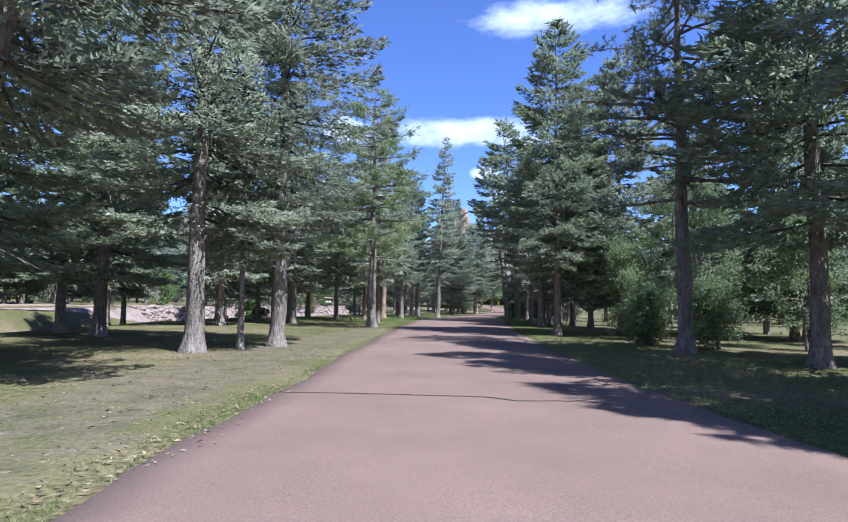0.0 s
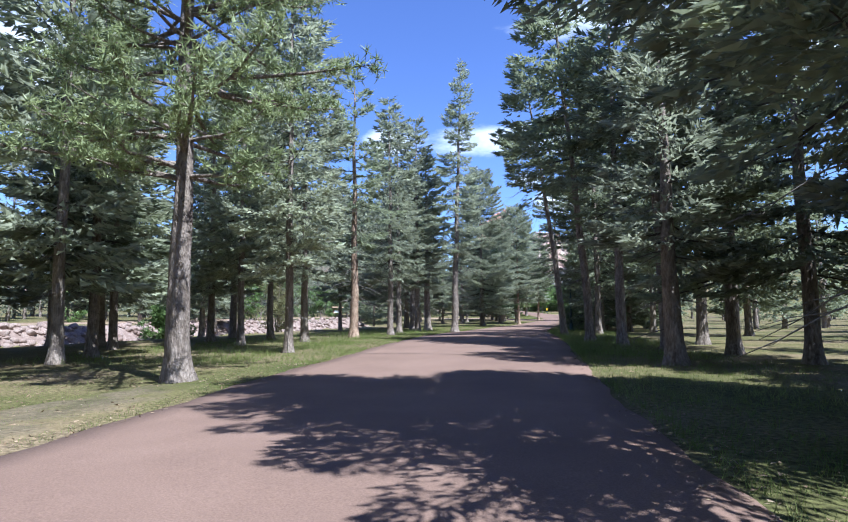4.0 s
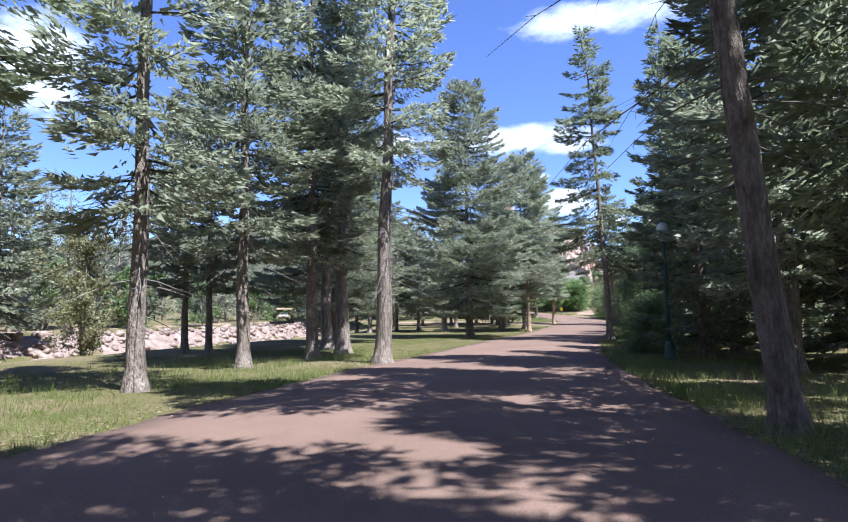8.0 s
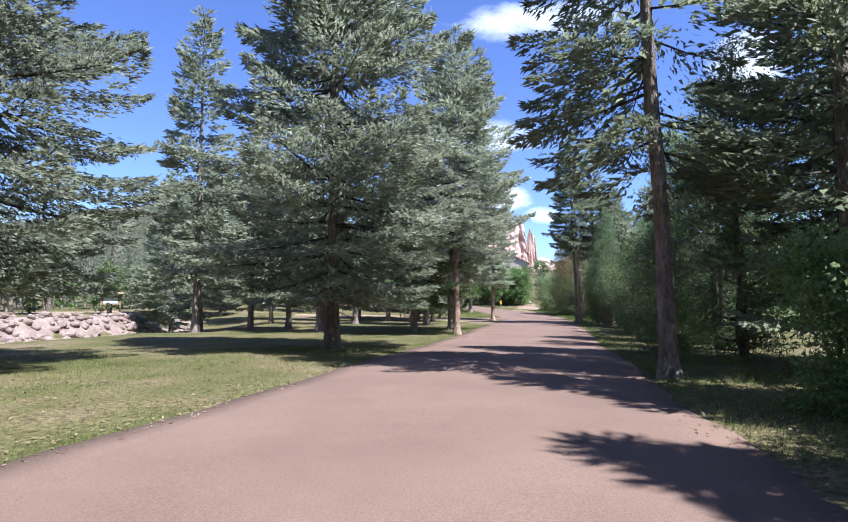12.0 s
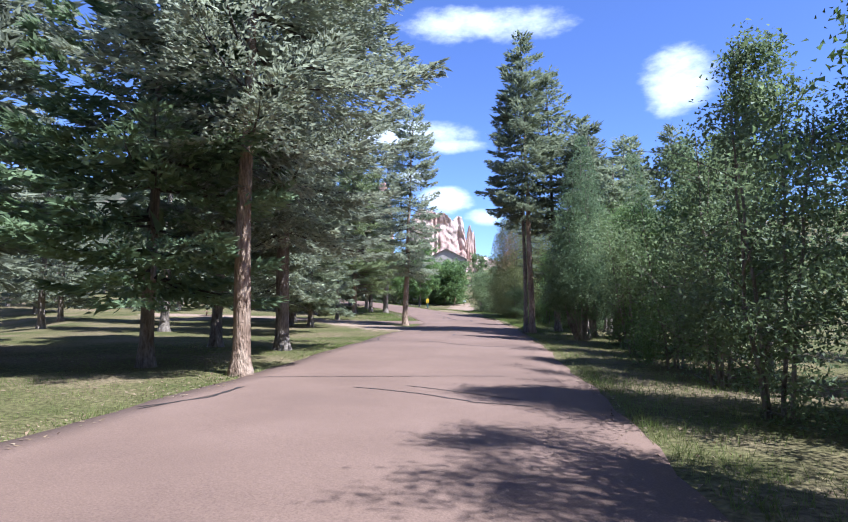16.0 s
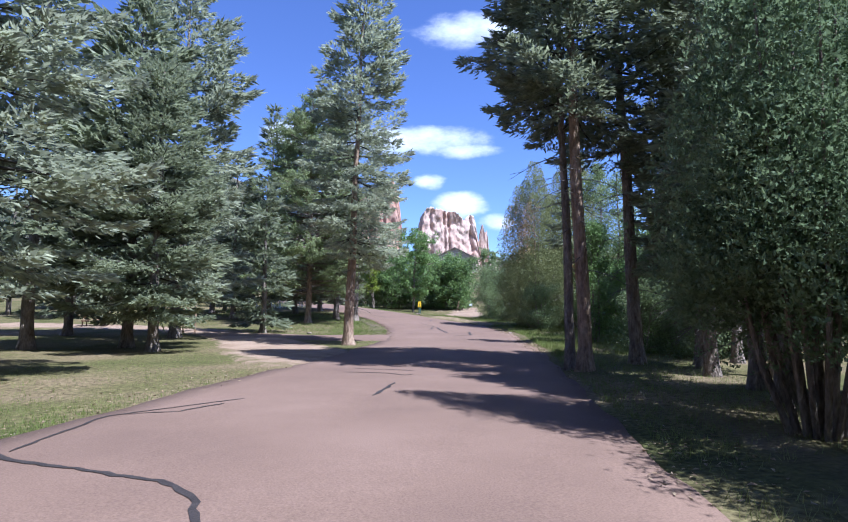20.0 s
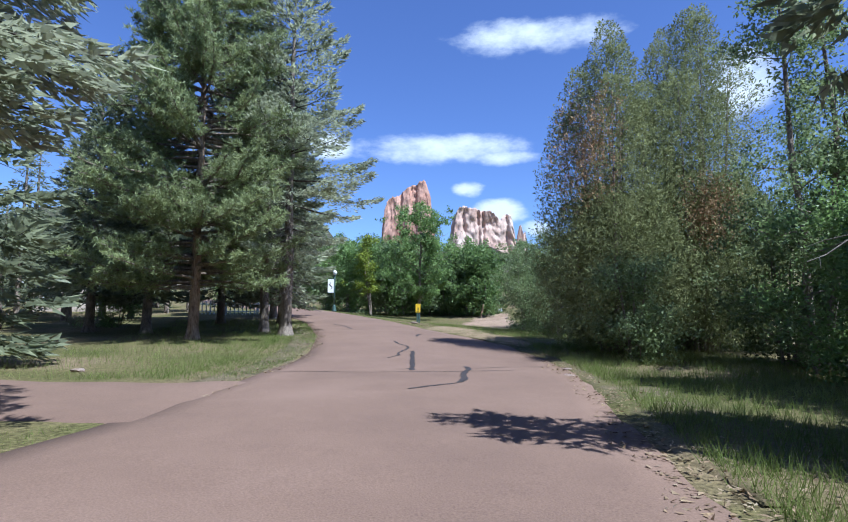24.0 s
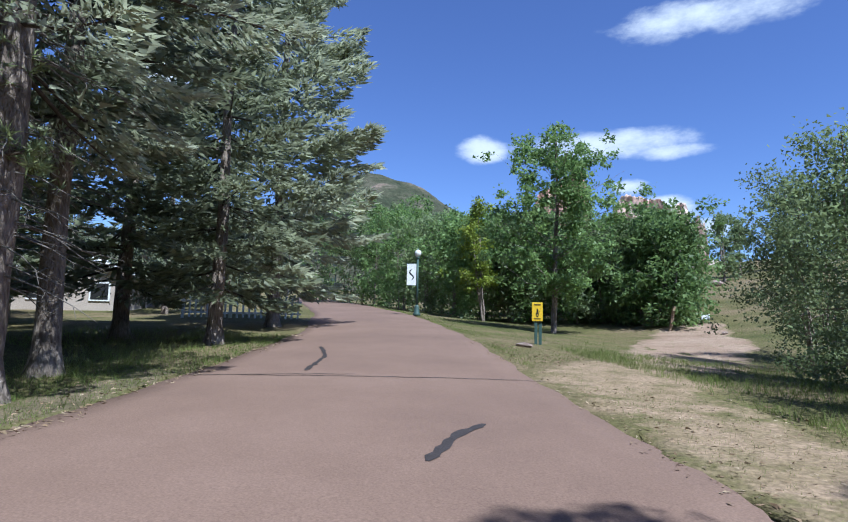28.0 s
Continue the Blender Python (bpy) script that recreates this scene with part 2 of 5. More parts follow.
ROCK_RED = material("red_sandstone", [(0.26, (0.300, 0.150, 0.105)), (0.42, (0.390, 0.218, 0.160)), (0.58, (0.440, 0.275, 0.212)), (0.76, (0.510, 0.385, 0.320))], 0.085, 0.95, 0.5, 0.8, 10, 0.1, dist=.5, stretch=(1.0, 1.0, 0.8))
BOULDER = material("pale_boulder", [(0.3, (0.153, 0.104, 0.081)), (0.5, (0.248, 0.184, 0.151)), (0.7, (0.324, 0.266, 0.227))], 1.2, 0.95, 14, 0.7, 8, 0.1, vary=.25)
SCRUB = material("scrub_hillside", [(0.3, (0.030, 0.038, 0.022)), (0.48, (0.055, 0.058, 0.035)), (0.6, (0.092, 0.085, 0.058)), (0.76, (0.250, 0.180, 0.142))], 0.05, 0.95, 0.35, 0.8, 9, 0.1, dist=1.5)
GREEN_PAINT = plain("green_grey_paint", (.055, .095, .082), .45)
WHITE_PAINT = plain("white_paint", (.75, .75, .73), .5)
YELLOW_PAINT = plain("yellow_sign_paint", (.72, .47, .02), .5)
BLACK_PAINT = plain("black_paint", (.02, .02, .02), .5)
GLOBE = plain("milky_globe", (.72, .74, .68), .25)
WOOD = material("weathered_wood", [(0.3, (.16, .10, .06)), (0.7, (.36, .25, .16))], 2, .85, 25, .4, stretch=(1, 1, 6))


# ---- helpers for meshes ----
def mesh_of(name, verts, faces, mats, smooth=False):
    """A mesh from arrays: verts (n, 3), faces (m, 3 or 4)."""
    me = bpy.data.meshes.new(name)
    verts, faces = np.asarray(verts, dtype=np.float32), np.asarray(faces, dtype=np.int32)
    k = faces.shape[1]
    me.vertices.add(len(verts))
    me.vertices.foreach_set("co", verts.ravel())
    me.loops.add(len(faces) * k)
    me.loops.foreach_set("vertex_index", faces.ravel())
    me.polygons.add(len(faces))
    me.polygons.foreach_set("loop_start", np.arange(0, len(faces) * k, k, dtype=np.int32))
    me.update(calc_edges=True)
    if smooth:
        me.polygons.foreach_set("use_smooth", np.ones(len(faces), dtype=bool))
    for m in (mats if isinstance(mats, (list, tuple)) else [mats]):
        me.materials.append(m)
    return me


def part(name, bm, mat, parent, label=""):
    """Links a bmesh as one mesh object under a thing."""
    me = bpy.data.meshes.new(name)
    bm.to_mesh(me)
    bm.free()
    me.materials.append(mat)
    ob = new(name, me)
    ob.parent = parent
    return tagged(ob, label)


def mesh_part(name, me, parent, label=""):
    ob = new(name, me)
    ob.parent = parent
    return tagged(ob, label)


def tube(path, radii, sides=8):
    """Verts and quads of a tube along a path."""
    path = np.asarray(path, float)
    d = np.gradient(path, axis=0)
    d /= np.linalg.norm(d, axis=1)[:, None] + 1e-9
    ref = np.where(np.abs(d[:, 2:3]) > .9, np.array([[1., 0, 0]]), np.array([[0, 0, 1.]]))
    u = np.cross(d, ref)
    u /= np.linalg.norm(u, axis=1)[:, None]
    w = np.cross(d, u)
    a = np.linspace(0, 2 * np.pi, sides, endpoint=False)
    r = np.asarray(radii, float)
    if r.ndim == 1:
        r = r[:, None].repeat(sides, 1)
    v = path[:, None] + r[:, :, None] * (u[:, None] * np.cos(a)[None, :, None] + w[:, None] * np.sin(a)[None, :, None])
    n = len(path)
    i, j = np.meshgrid(np.arange(n - 1), np.arange(sides), indexing='ij')
    k = (j + 1) % sides
    f = np.stack([i * sides + j, i * sides + k, (i + 1) * sides + k, (i + 1) * sides + j], -1).reshape(-1, 4)
    return v.reshape(-1, 3), f


class Soup:
    """Collects pieces of one mesh."""
    def __init__(self):
        self.v, self.f, self.n = [], [], 0

    def add(self, v, f):
        self.v.append(v)
        self.f.append(np.asarray(f) + self.n)
        self.n += len(v)

    def mesh(self, name, mat, smooth=False):
        return mesh_of(name, np.concatenate(self.v), np.concatenate(self.f), mat, smooth)


def prism(w, d, h, bevel=0.01):
    bm = bmesh.new()
    bmesh.ops.create_cube(bm, size=1)
    bmesh.ops.scale(bm, vec=(w, d, h), verts=bm.verts)
    if bevel:
        bmesh.ops.bevel(bm, geom=bm.edges, offset=bevel, segments=2, affect='EDGES', profile=.6)
    return bm


def lathe(profile, sides=20):
    """A turned body from (radius, height) pairs."""
    bm = bmesh.new()
    rings = []
    for r, z in profile:
        rings.append([bm.verts.new((r * math.cos(2 * math.pi * k / sides), r * math.sin(2 * math.pi * k / sides), z)) for k in range(sides)])
    for a, b in zip(rings, rings[1:]):
        for k in range(sides):
            bm.faces.new((a[k], a[(k + 1) % sides], b[(k + 1) % sides], b[k])).smooth = True
    bm.faces.new(rings[-1])
    bm.faces.new(rings[0][::-1])
    return bm


# ---- the ground ----
EDGE_Y = np.array([-60, 0, 10, 20, 28, 36, 46, 54, 62, 70, 76, 82, 86, 97, 103, 110, 116, 122, 128, 135, 140, 146, 150, 154, 158, 163, 168, 180, 200, 240])
EDGE_L = np.array([-2.6, -2.5, -2.45, -2.3, -1.95, -1.6, -.95, -.5, .1, 1.4, 2.8, 4.3, 5.2, 7.8, 9.4, 11.1, 12.4, 13.7, 15.2, 16.9, 17.4, 17.7, 17.5, 17.0, 16.15, 15.0, 13.5, 8.4, -2, -24])
EDGE_R = np.array([3.9, 4.05, 4.15, 4.35, 4.95, 5.45, 6.6, 7.5, 8.2, 8.9, 9.9, 11.1, 12.2, 14.8, 16.4, 18.1, 19.6, 20.9, 22.4, 23.6, 24.6, 25.1, 24.7, 23.6, 22.3, 20.7, 19.2, 14.3, 4, -18])
KN_Y = np.array([-400, 2, 14, 26, 38, 50, 62, 74, 86, 98, 110, 122, 134, 146, 158, 170, 185, 240, 400, 900])
KN_Z = np.array([0, 0, -.04, .02, .14, .21, .17, .10, .14, .10, .24, .28, .38, .64, 1.32, 2.05, 3.0, 6.2, 9.0, 14.0])
BANK_Y = np.array([-200, 30, 60, 85, 105, 122, 140, 175, 400])
BANK_X = np.array([-36, -32, -29, -25, -21, -17, -20, -40, -60])


def smooth(a, b, x):
    t = np.clip((x - a) / (b - a), 0, 1)
    return t * t * (3 - 2 * t)


def rough(x, y):
    """Gentle unevenness from a few sine waves."""
    return .5 * np.sin(.31 * x + 1.3 * np.sin(.17 * y)) + .3 * np.sin(.83 * y + .9 * np.sin(.7 * x)) + .2 * np.sin(1.9 * x + 1.1 * y)


def ground_z(x, y):
    """Height of the land at (x, y)."""
    x, y = np.asarray(x, float), np.asarray(y, float)
    z = np.interp(y, KN_Y, KN_Z)
    l, r = np.interp(y, EDGE_Y, EDGE_L), np.interp(y, EDGE_Y, EDGE_R)
    off = np.maximum(l - x, x - r)                 # metres from the road's edge
    side = smooth(.3, 3.0, off)
    z = z - .07 * smooth(.1, -.4, off) + side * .06 * rough(x, y)
    # dry creek to the west: a hollow, then the stony far bank and a terrace
    xb = np.interp(y, BANK_Y, BANK_X)
    w = smooth(165, 140, y)
    z = z - w * 1.1 * smooth(xb + 13, xb + 2.5, x) + w * 1.9 * smooth(xb + 2.2, xb - .6, x) + w * .03 * np.maximum(xb - 1 - x, 0)
    # lawn falls a little to the east at the bend, then the meadow climbs
    e = smooth(150, 172, y) * np.maximum(x - r, 0)
    z = z - np.minimum(.09 * e, .75) + .12 * np.maximum(e - 9, 0) * smooth(4, 25, e)
    far = np.hypot(x, y - 80)
    z = z + smooth(170, 520, far) * (14 + 10 * np.sin(.011 * x + 1) * np.cos(.009 * y))
    return z


def gz(x, y):
    return float(ground_z(x, y))


def spread(lo, hi, inner_lo, inner_hi, step, grow=1.18):
    a = list(np.arange(inner_lo, inner_hi + 1e-6, step))
    s = step
    while a[-1] < hi:
        s *= grow
        a.append(a[-1] + s)
    s = step
    while a[0] > lo:
        s *= grow
        a.insert(0, a[0] - s)
    return np.array(a)


def sheet(name, xs, ys, zfun, mat):
    X, Y = np.meshgrid(xs, ys)
    v = np.stack([X, Y, zfun(X, Y)], -1).reshape(-1, 3)
    nx, ny = len(xs), len(ys)
    i, j = np.meshgrid(np.arange(ny - 1), np.arange(nx - 1), indexing='ij')
    f = np.stack([i * nx + j, i * nx + j + 1, (i + 1) * nx + j + 1, (i + 1) * nx + j], -1).reshape(-1, 4)
    return new(name, mesh_of(name, v, f, mat, True))


ground = sheet("ground", spread(-1500, 1500, -40, 40, 1.0), spread(-600, 2200, -12, 195, 1.1), ground_z, EARTH)
tagged(ground, "uneven meadow ground with dry grass and bare soil", "ground", kind="structure")


def strip(name, ys, lfun, rfun, across, lift, mat, skirt=.14, crown=.05):
    """A paved strip between two edges, with its own thickness."""
    ys = np.asarray(ys, float)
    us = np.linspace(0, 1, across)
    L, R = lfun(ys), rfun(ys)
    X = L[:, None] + (R - L)[:, None] * us
    Y = ys[:, None].repeat(across, 1)
    Z = np.interp(Y, KN_Y, KN_Z) + lift + crown * (1 - (2 * us - 1) ** 2)[None]
    X = np.concatenate([X[:, :1] - .03, X, X[:, -1:] + .03], 1)
    Y = np.concatenate([Y[:, :1], Y, Y[:, -1:]], 1)
    Z = np.concatenate([Z[:, :1] - skirt, Z, Z[:, -1:] - skirt], 1)
    n, m = X.shape
    i, j = np.meshgrid(np.arange(n - 1), np.arange(m - 1), indexing='ij')
    f = np.stack([i * m + j, i * m + j + 1, (i + 1) * m + j + 1, (i + 1) * m + j], -1).reshape(-1, 4)
    return new(name, mesh_of(name, np.stack([X, Y, Z], -1).reshape(-1, 3), f, mat, False))


def wavy(base, amp, seed):
    def fun(y):
        return np.interp(y, EDGE_Y, base) + amp * (np.sin(1.7 * y + seed) * .5 + np.sin(4.3 * y + 2 * seed) * .3 + np.sin(.6 * y + seed) * .6)
    return fun


road = strip("road", np.arange(-60, 236, .5), wavy(EDGE_L, .09, 1.0), wavy(EDGE_R, .09, 4.0), 13, 0.0, ASPHALT)
tagged(road, "worn reddish asphalt park road with sealed cracks", "road", kind="structure")


def road_z(x, y):
    l, r = np.interp(y, EDGE_Y, EDGE_L), np.interp(y, EDGE_Y, EDGE_R)
    u = (x - l) / (r - l)
    return np.interp(y, KN_Y, KN_Z) + .05 * (1 - (2 * u - 1) ** 2)


# ---- trees ----
UP = np.array([0., 0, 1.])


def unit(v):
    return v / (np.linalg.norm(v, axis=-1, keepdims=True) + 1e-9)


def blades(rng, p, d, n, ln, k=7, fan=62, width=.22, cross=.3):
    """A fan of k slim triangles at each origin p along d, in the plane whose normal is n."""
    s = unit(np.cross(d, n))
    N = len(p)
    a = np.radians(np.linspace(-fan, fan, k))[None] + rng.normal(0, .14, (N, k))
    t = np.linspace(0, .45, k)[rng.permutation(k)][None].repeat(N, 0)
    dd = d[:, None] * np.cos(a)[..., None] + s[:, None] * np.sin(a)[..., None] + n[:, None] * rng.normal(0, cross, (N, k))[..., None]
    dd = unit(dd)
    L = ln[:, None] * (1 - .35 * np.abs(np.sin(a))) * rng.uniform(.75, 1.15, (N, k))
    o = p[:, None] + d[:, None] * (t * ln[:, None])[..., None]
    q = unit(np.cross(dd, n[:, None] + rng.normal(0, .6, (N, k, 3))))
    w = (width * L)[..., None]
    m = o + dd * (L * .45)[..., None]
    v = np.stack([m - q * w * .5 - dd * (L * .4)[..., None] * .6, m + q * w * .5, o + dd * L[..., None]], 2)
    v = v.reshape(-1, 3)
    return v, np.arange(len(v)).reshape(-1, 3)


def axis_point(base, H, lean, h):
    """Points on a slightly bent trunk at heights h."""
    u = np.asarray(h, float) / H
    return np.stack([base[0] + lean[0] * u ** 1.2, base[1] + lean[1] * u ** 1.2, base[2] + np.asarray(h, float)], -1)


def trunk_mesh(rng, H, r0, lean, mat, top=.97, flare=1.55):
    n = 26
    h = np.concatenate([[-.35, 0, .12, .3, .6], np.linspace(1.0, H * top, n)])
    r = r0 * (1 - h / H * .93) * np.where(h < .7, 1 + (flare - 1) * np.clip(1 - np.maximum(h, 0) / .7, 0, 1) ** 2, 1)
    path = axis_point((0, 0, 0), H, lean, np.maximum(h, 0))
    path[:, 2] = h
    path[:, 0] += .03 * r0 / .25 * np.sin(h * 1.1 + rng.uniform(0, 6))
    sides = 11
    rr = r[:, None] * (1 + .07 * np.sin(np.arange(sides) * 2.4 + h[:, None] * .5) + rng.normal(0, .03, (len(h), sides)))
    v, f = tube(path, rr, sides)
    return mesh_of("trunk", v, f, mat, True)


def conifer(name, x, y, H, base, R, r0, label, needles=None, lean=(0, 0), seed=0, bark=None, density=1.0, droop=.25, power=.68, bare=.6, gap=.56, dead=0, full=1.0, fine_twigs=False, reach=1.7, category="conifer tree", group="roadside conifers"):
    """A spruce or fir: bent tapering trunk, layered boughs that each carry a flat plate of short needle twigs; bare dead limbs below the crown."""
    rng = np.random.default_rng(seed + int(abs(x) * 31 + abs(y) * 17))
    needles, bark = needles or SPRUCE, bark or BARK
    l, r = np.interp(y, EDGE_Y, EDGE_L), np.interp(y, EDGE_Y, EDGE_R)
    near = max(l - x, x - r) < (13 if fine_twigs else 6.6) and y < 168      # beside the road: finer twigs
    twig = (.19 if fine_twigs else .26) if near else .40
    root = new(name)
    root.location = (x, y, gz(x, y) - .03)
    tagged(root, label, category, group)
    mesh_part("trunk", trunk_mesh(rng, H, r0, lean, bark), root)
    limbs, twigs, rows = Soup(), Soup(), []
    s = np.linspace(0, 1, 6)
    z = base
    while z < H - .2:
        u = (z - base) / (H - base)
        prof = (1 - u) ** power * min(1.0, .66 + u * 2.2)
        for b in range(max(3, int(6.2 * density + rng.uniform(-.6, .9)))):
            a = rng.uniform(0, 2 * math.pi)
            L = R * 1.15 * prof * rng.uniform(.66, 1.12) + .22
            if rng.random() < (1 - full) * .8:
                continue
            h0 = min(max(z + rng.uniform(-.15, .15), .2), H - .05)
            out = np.array([math.cos(a), math.sin(a), 0])
            rise = .42 * u + rng.uniform(-.1, .1) - droop * (1 - u)
            o = axis_point((0, 0, 0), H, lean, h0)
            bend = rng.normal(0, .12)
            rows.append((*o, out[0], out[1], L, rise, bend))
            if L > .8 and (b % 2 == 0 if near else b % 4 == 0):
                path = o + out * (L * s)[:, None] + np.array([-out[1], out[0], 0]) * (bend * L * s * s)[:, None] + UP * (L * (rise * s - droop * .55 * s ** 2 + .24 * s ** 3))[:, None]
                k = [0, 2, 5] if L < 1.6 else [0, 2, 4, 5]
                limbs.add(*tube(path[k], ((.012 + .011 * L) * (1 - .85 * s))[k], 3))
        z += gap * (1 if near else 1.1) * rng.uniform(.75, 1.2)
    B = np.array(rows)
    # needle twigs over the plate of each bough
    size = twig * (1 + .45 * smooth(8.5, 11.5, B[:, 2]) * near)
    many = np.maximum(16, (9.8 * density ** .5 * B[:, 5] ** 1.25 / size ** 1.35).astype(int))
    Q, size = np.repeat(B, many, 0), np.repeat(size, many)
    n = len(Q)
    L, rise, bend = Q[:, 5], Q[:, 6], Q[:, 7]
    t = bare * .42 + (1 - bare * .42) * rng.random(n) ** .72
    t = np.where(L < 1.0, rng.uniform(.08, 1, n), t)
    out = np.c_[Q[:, 3:5], np.zeros(n)]
    side = np.c_[-Q[:, 4], Q[:, 3], np.zeros(n)]
    p = Q[:, :3] + out * (L * t)[:, None] + side * (bend * L * t * t)[:, None] + UP * (L * (rise * t - droop * .55 * t ** 2 + .24 * t ** 3))[:, None]
    d = unit(out + side * (2 * bend * t)[:, None] + UP * (rise - droop * 1.1 * t + .72 * t ** 2)[:, None])
    v = rng.uniform(-1, 1, n)
    half = .46 * L * (1 - t) ** .7 + .09
    sag = rng.uniform(.05, .35, n)
    p = p + side * (v * half)[:, None] - UP * (sag * np.abs(v) * half)[:, None] + rng.normal(0, .035, (n, 3))
    ang = np.radians(rng.uniform(8, 58, n)) * np.sign(v)
    dd = unit(d * np.cos(ang)[:, None] + side * np.sin(ang)[:, None] + UP * rng.normal(-.10, .24, n)[:, None])
    N = unit(.55 * np.cross(np.cross(dd, UP), dd) + rng.normal(0, .8, (n, 3)))
    q = unit(np.cross(dd, N))
    ln = size * rng.uniform(.6, 1.3, n)
    w = (ln * rng.uniform(.115, .22, n))[:, None]
    fine = np.stack([p - q * w, p + q * w + dd * (ln * .2)[:, None], p + dd * ln[:, None]], 1).reshape(-1, 3)
    # older growth close to the stem
    C = np.repeat(B, 5, 0)
    m = len(C)
    t = rng.uniform(.06, .5, m)
    out = np.c_[C[:, 3:5], np.zeros(m)]
    p = C[:, :3] + out * (C[:, 5] * t)[:, None] + UP * (C[:, 5] * C[:, 6] * t)[:, None]
    dd = unit(out + rng.normal(0, .45, (m, 3)))
    q = unit(np.cross(dd, UP + rng.normal(0, .5, (m, 3))))
    ln = (.22 + .09 * C[:, 5])[:, None] * (1 if bare < .9 else .5)
    old = np.stack([p - q * ln * .2, p + q * ln * .2, p + dd * ln], 1).reshape(-1, 3)
    v = np.concatenate([fine, old])
    for i in range(dead):
        h0 = base * rng.uniform(.35, 1.25)
        a = rng.uniform(0, 2 * math.pi)
        L = rng.uniform(.5, reach)
        s5 = np.linspace(0, 1, 5)
        o = axis_point((0, 0, 0), H, lean, h0)
        path = o + np.array([math.cos(a), math.sin(a), 0]) * (L * s5)[:, None] + UP * (L * (-.1 * s5 - .3 * s5 * s5))[:, None] + rng.normal(0, .04, (5, 3)) * s5[:, None]
        twigs.add(*tube(path, .016 * (1 - .8 * s5), 4))
        for k in (1, 2, 3):
            q = path[k]
            e = q + np.array([math.cos(a + rng.choice((-.8, .8))), math.sin(a + rng.choice((-.8, .8))), -.3]) * rng.uniform(.25, .6)
            twigs.add(*tube([q, (q + e) / 2 + rng.normal(0, .03, 3), e], [.007, .005, .002], 3))
    if twigs.n:
        tagged(mesh_part("deadwood", twigs.mesh("deadwood", TWIG), root, "pale dead lower limbs"), kind="stuff")
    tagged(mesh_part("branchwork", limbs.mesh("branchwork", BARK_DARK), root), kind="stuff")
    tagged(mesh_part("crown", mesh_of("crown", v, np.arange(len(v)).reshape(-1, 3), needles), root), kind="stuff")
    return root


def pine(name, x, y, H, base, R, r0, label, seed=0, lean=(0, 0), full=1.0, needles=None, count=1.0, group="roadside pines", gap=.55, top_power=.6, bark=None):
    """A pine: open limbs that end in round tufts of long needles."""
    rng = np.random.default_rng(seed + int(abs(x) * 31 + abs(y) * 17))
    root = new(name)
    root.location = (x, y, gz(x, y) - .03)
    tagged(root, label, "pine tree", group)
    mesh_part("trunk", trunk_mesh(rng, H, r0, lean, bark or BARK_PINE), root)
    limbs, P = Soup(), []
    z = base
    while z < H:
        u = (z - base) / (H - base)
        prof = (1 - u) ** top_power * min(1, .75 + u)
        for b in range(int(rng.integers(3, 6) * full)):
            a = rng.uniform(0, 2 * math.pi)
            L = R * prof * rng.uniform(.55, 1.15) + .3
            o = axis_point((0, 0, 0), H, lean, z + rng.uniform(-.2, .2))
            s = np.linspace(0, 1, 6)
            path = o + np.array([math.cos(a), math.sin(a), 0]) * (L * s)[:, None] + UP * (L * (.05 * s - .25 * s ** 2 + .3 * s ** 3))[:, None] + np.cumsum(rng.normal(0, .03 * L, (6, 3)), 0) * s[:, None]
            limbs.add(*tube(path, (.02 + .014 * L) * (1 - .85 * s), 4))
            for k in range(int(L * 5.5 * count) + 3):
                t = rng.uniform(.35, 1)
                q = np.array([np.interp(t, s, path[:, c]) for c in range(3)])
                e = q + unit(np.array([math.cos(a + rng.normal(0, 1.0)), math.sin(a + rng.normal(0, 1.0)), rng.uniform(-.2, .7)])) * rng.uniform(.12, .55) * (1.2 - .5 * t)
                if k % 2:
                    limbs.add(*tube([q, e], [.009, .004], 3))
                P.append(e)
                P.append(e + rng.normal(0, .13, 3))
        z += gap * rng.uniform(.8, 1.3)
    P = np.array(P)
    k = 9
    N = len(P)
    dd = rng.normal(0, 1, (N, k, 3))
    dd[..., 2] += .45
    dd = unit(dd)
    L = rng.uniform(.11, .24, (N, k))[..., None]
    q = unit(np.cross(dd, rng.normal(0, 1, (N, k, 3)))) * .016
    o = P[:, None] + dd * .015
    v = np.stack([o - q, o + q, o + dd * L], 2).reshape(-1, 3)
    tagged(mesh_part("branchwork", limbs.mesh("branchwork", BARK), root), kind="stuff")
    tagged(mesh_part("crown", mesh_of("crown", v, np.arange(len(v)).reshape(-1, 3), needles or PINE), root), kind="stuff")
    return root


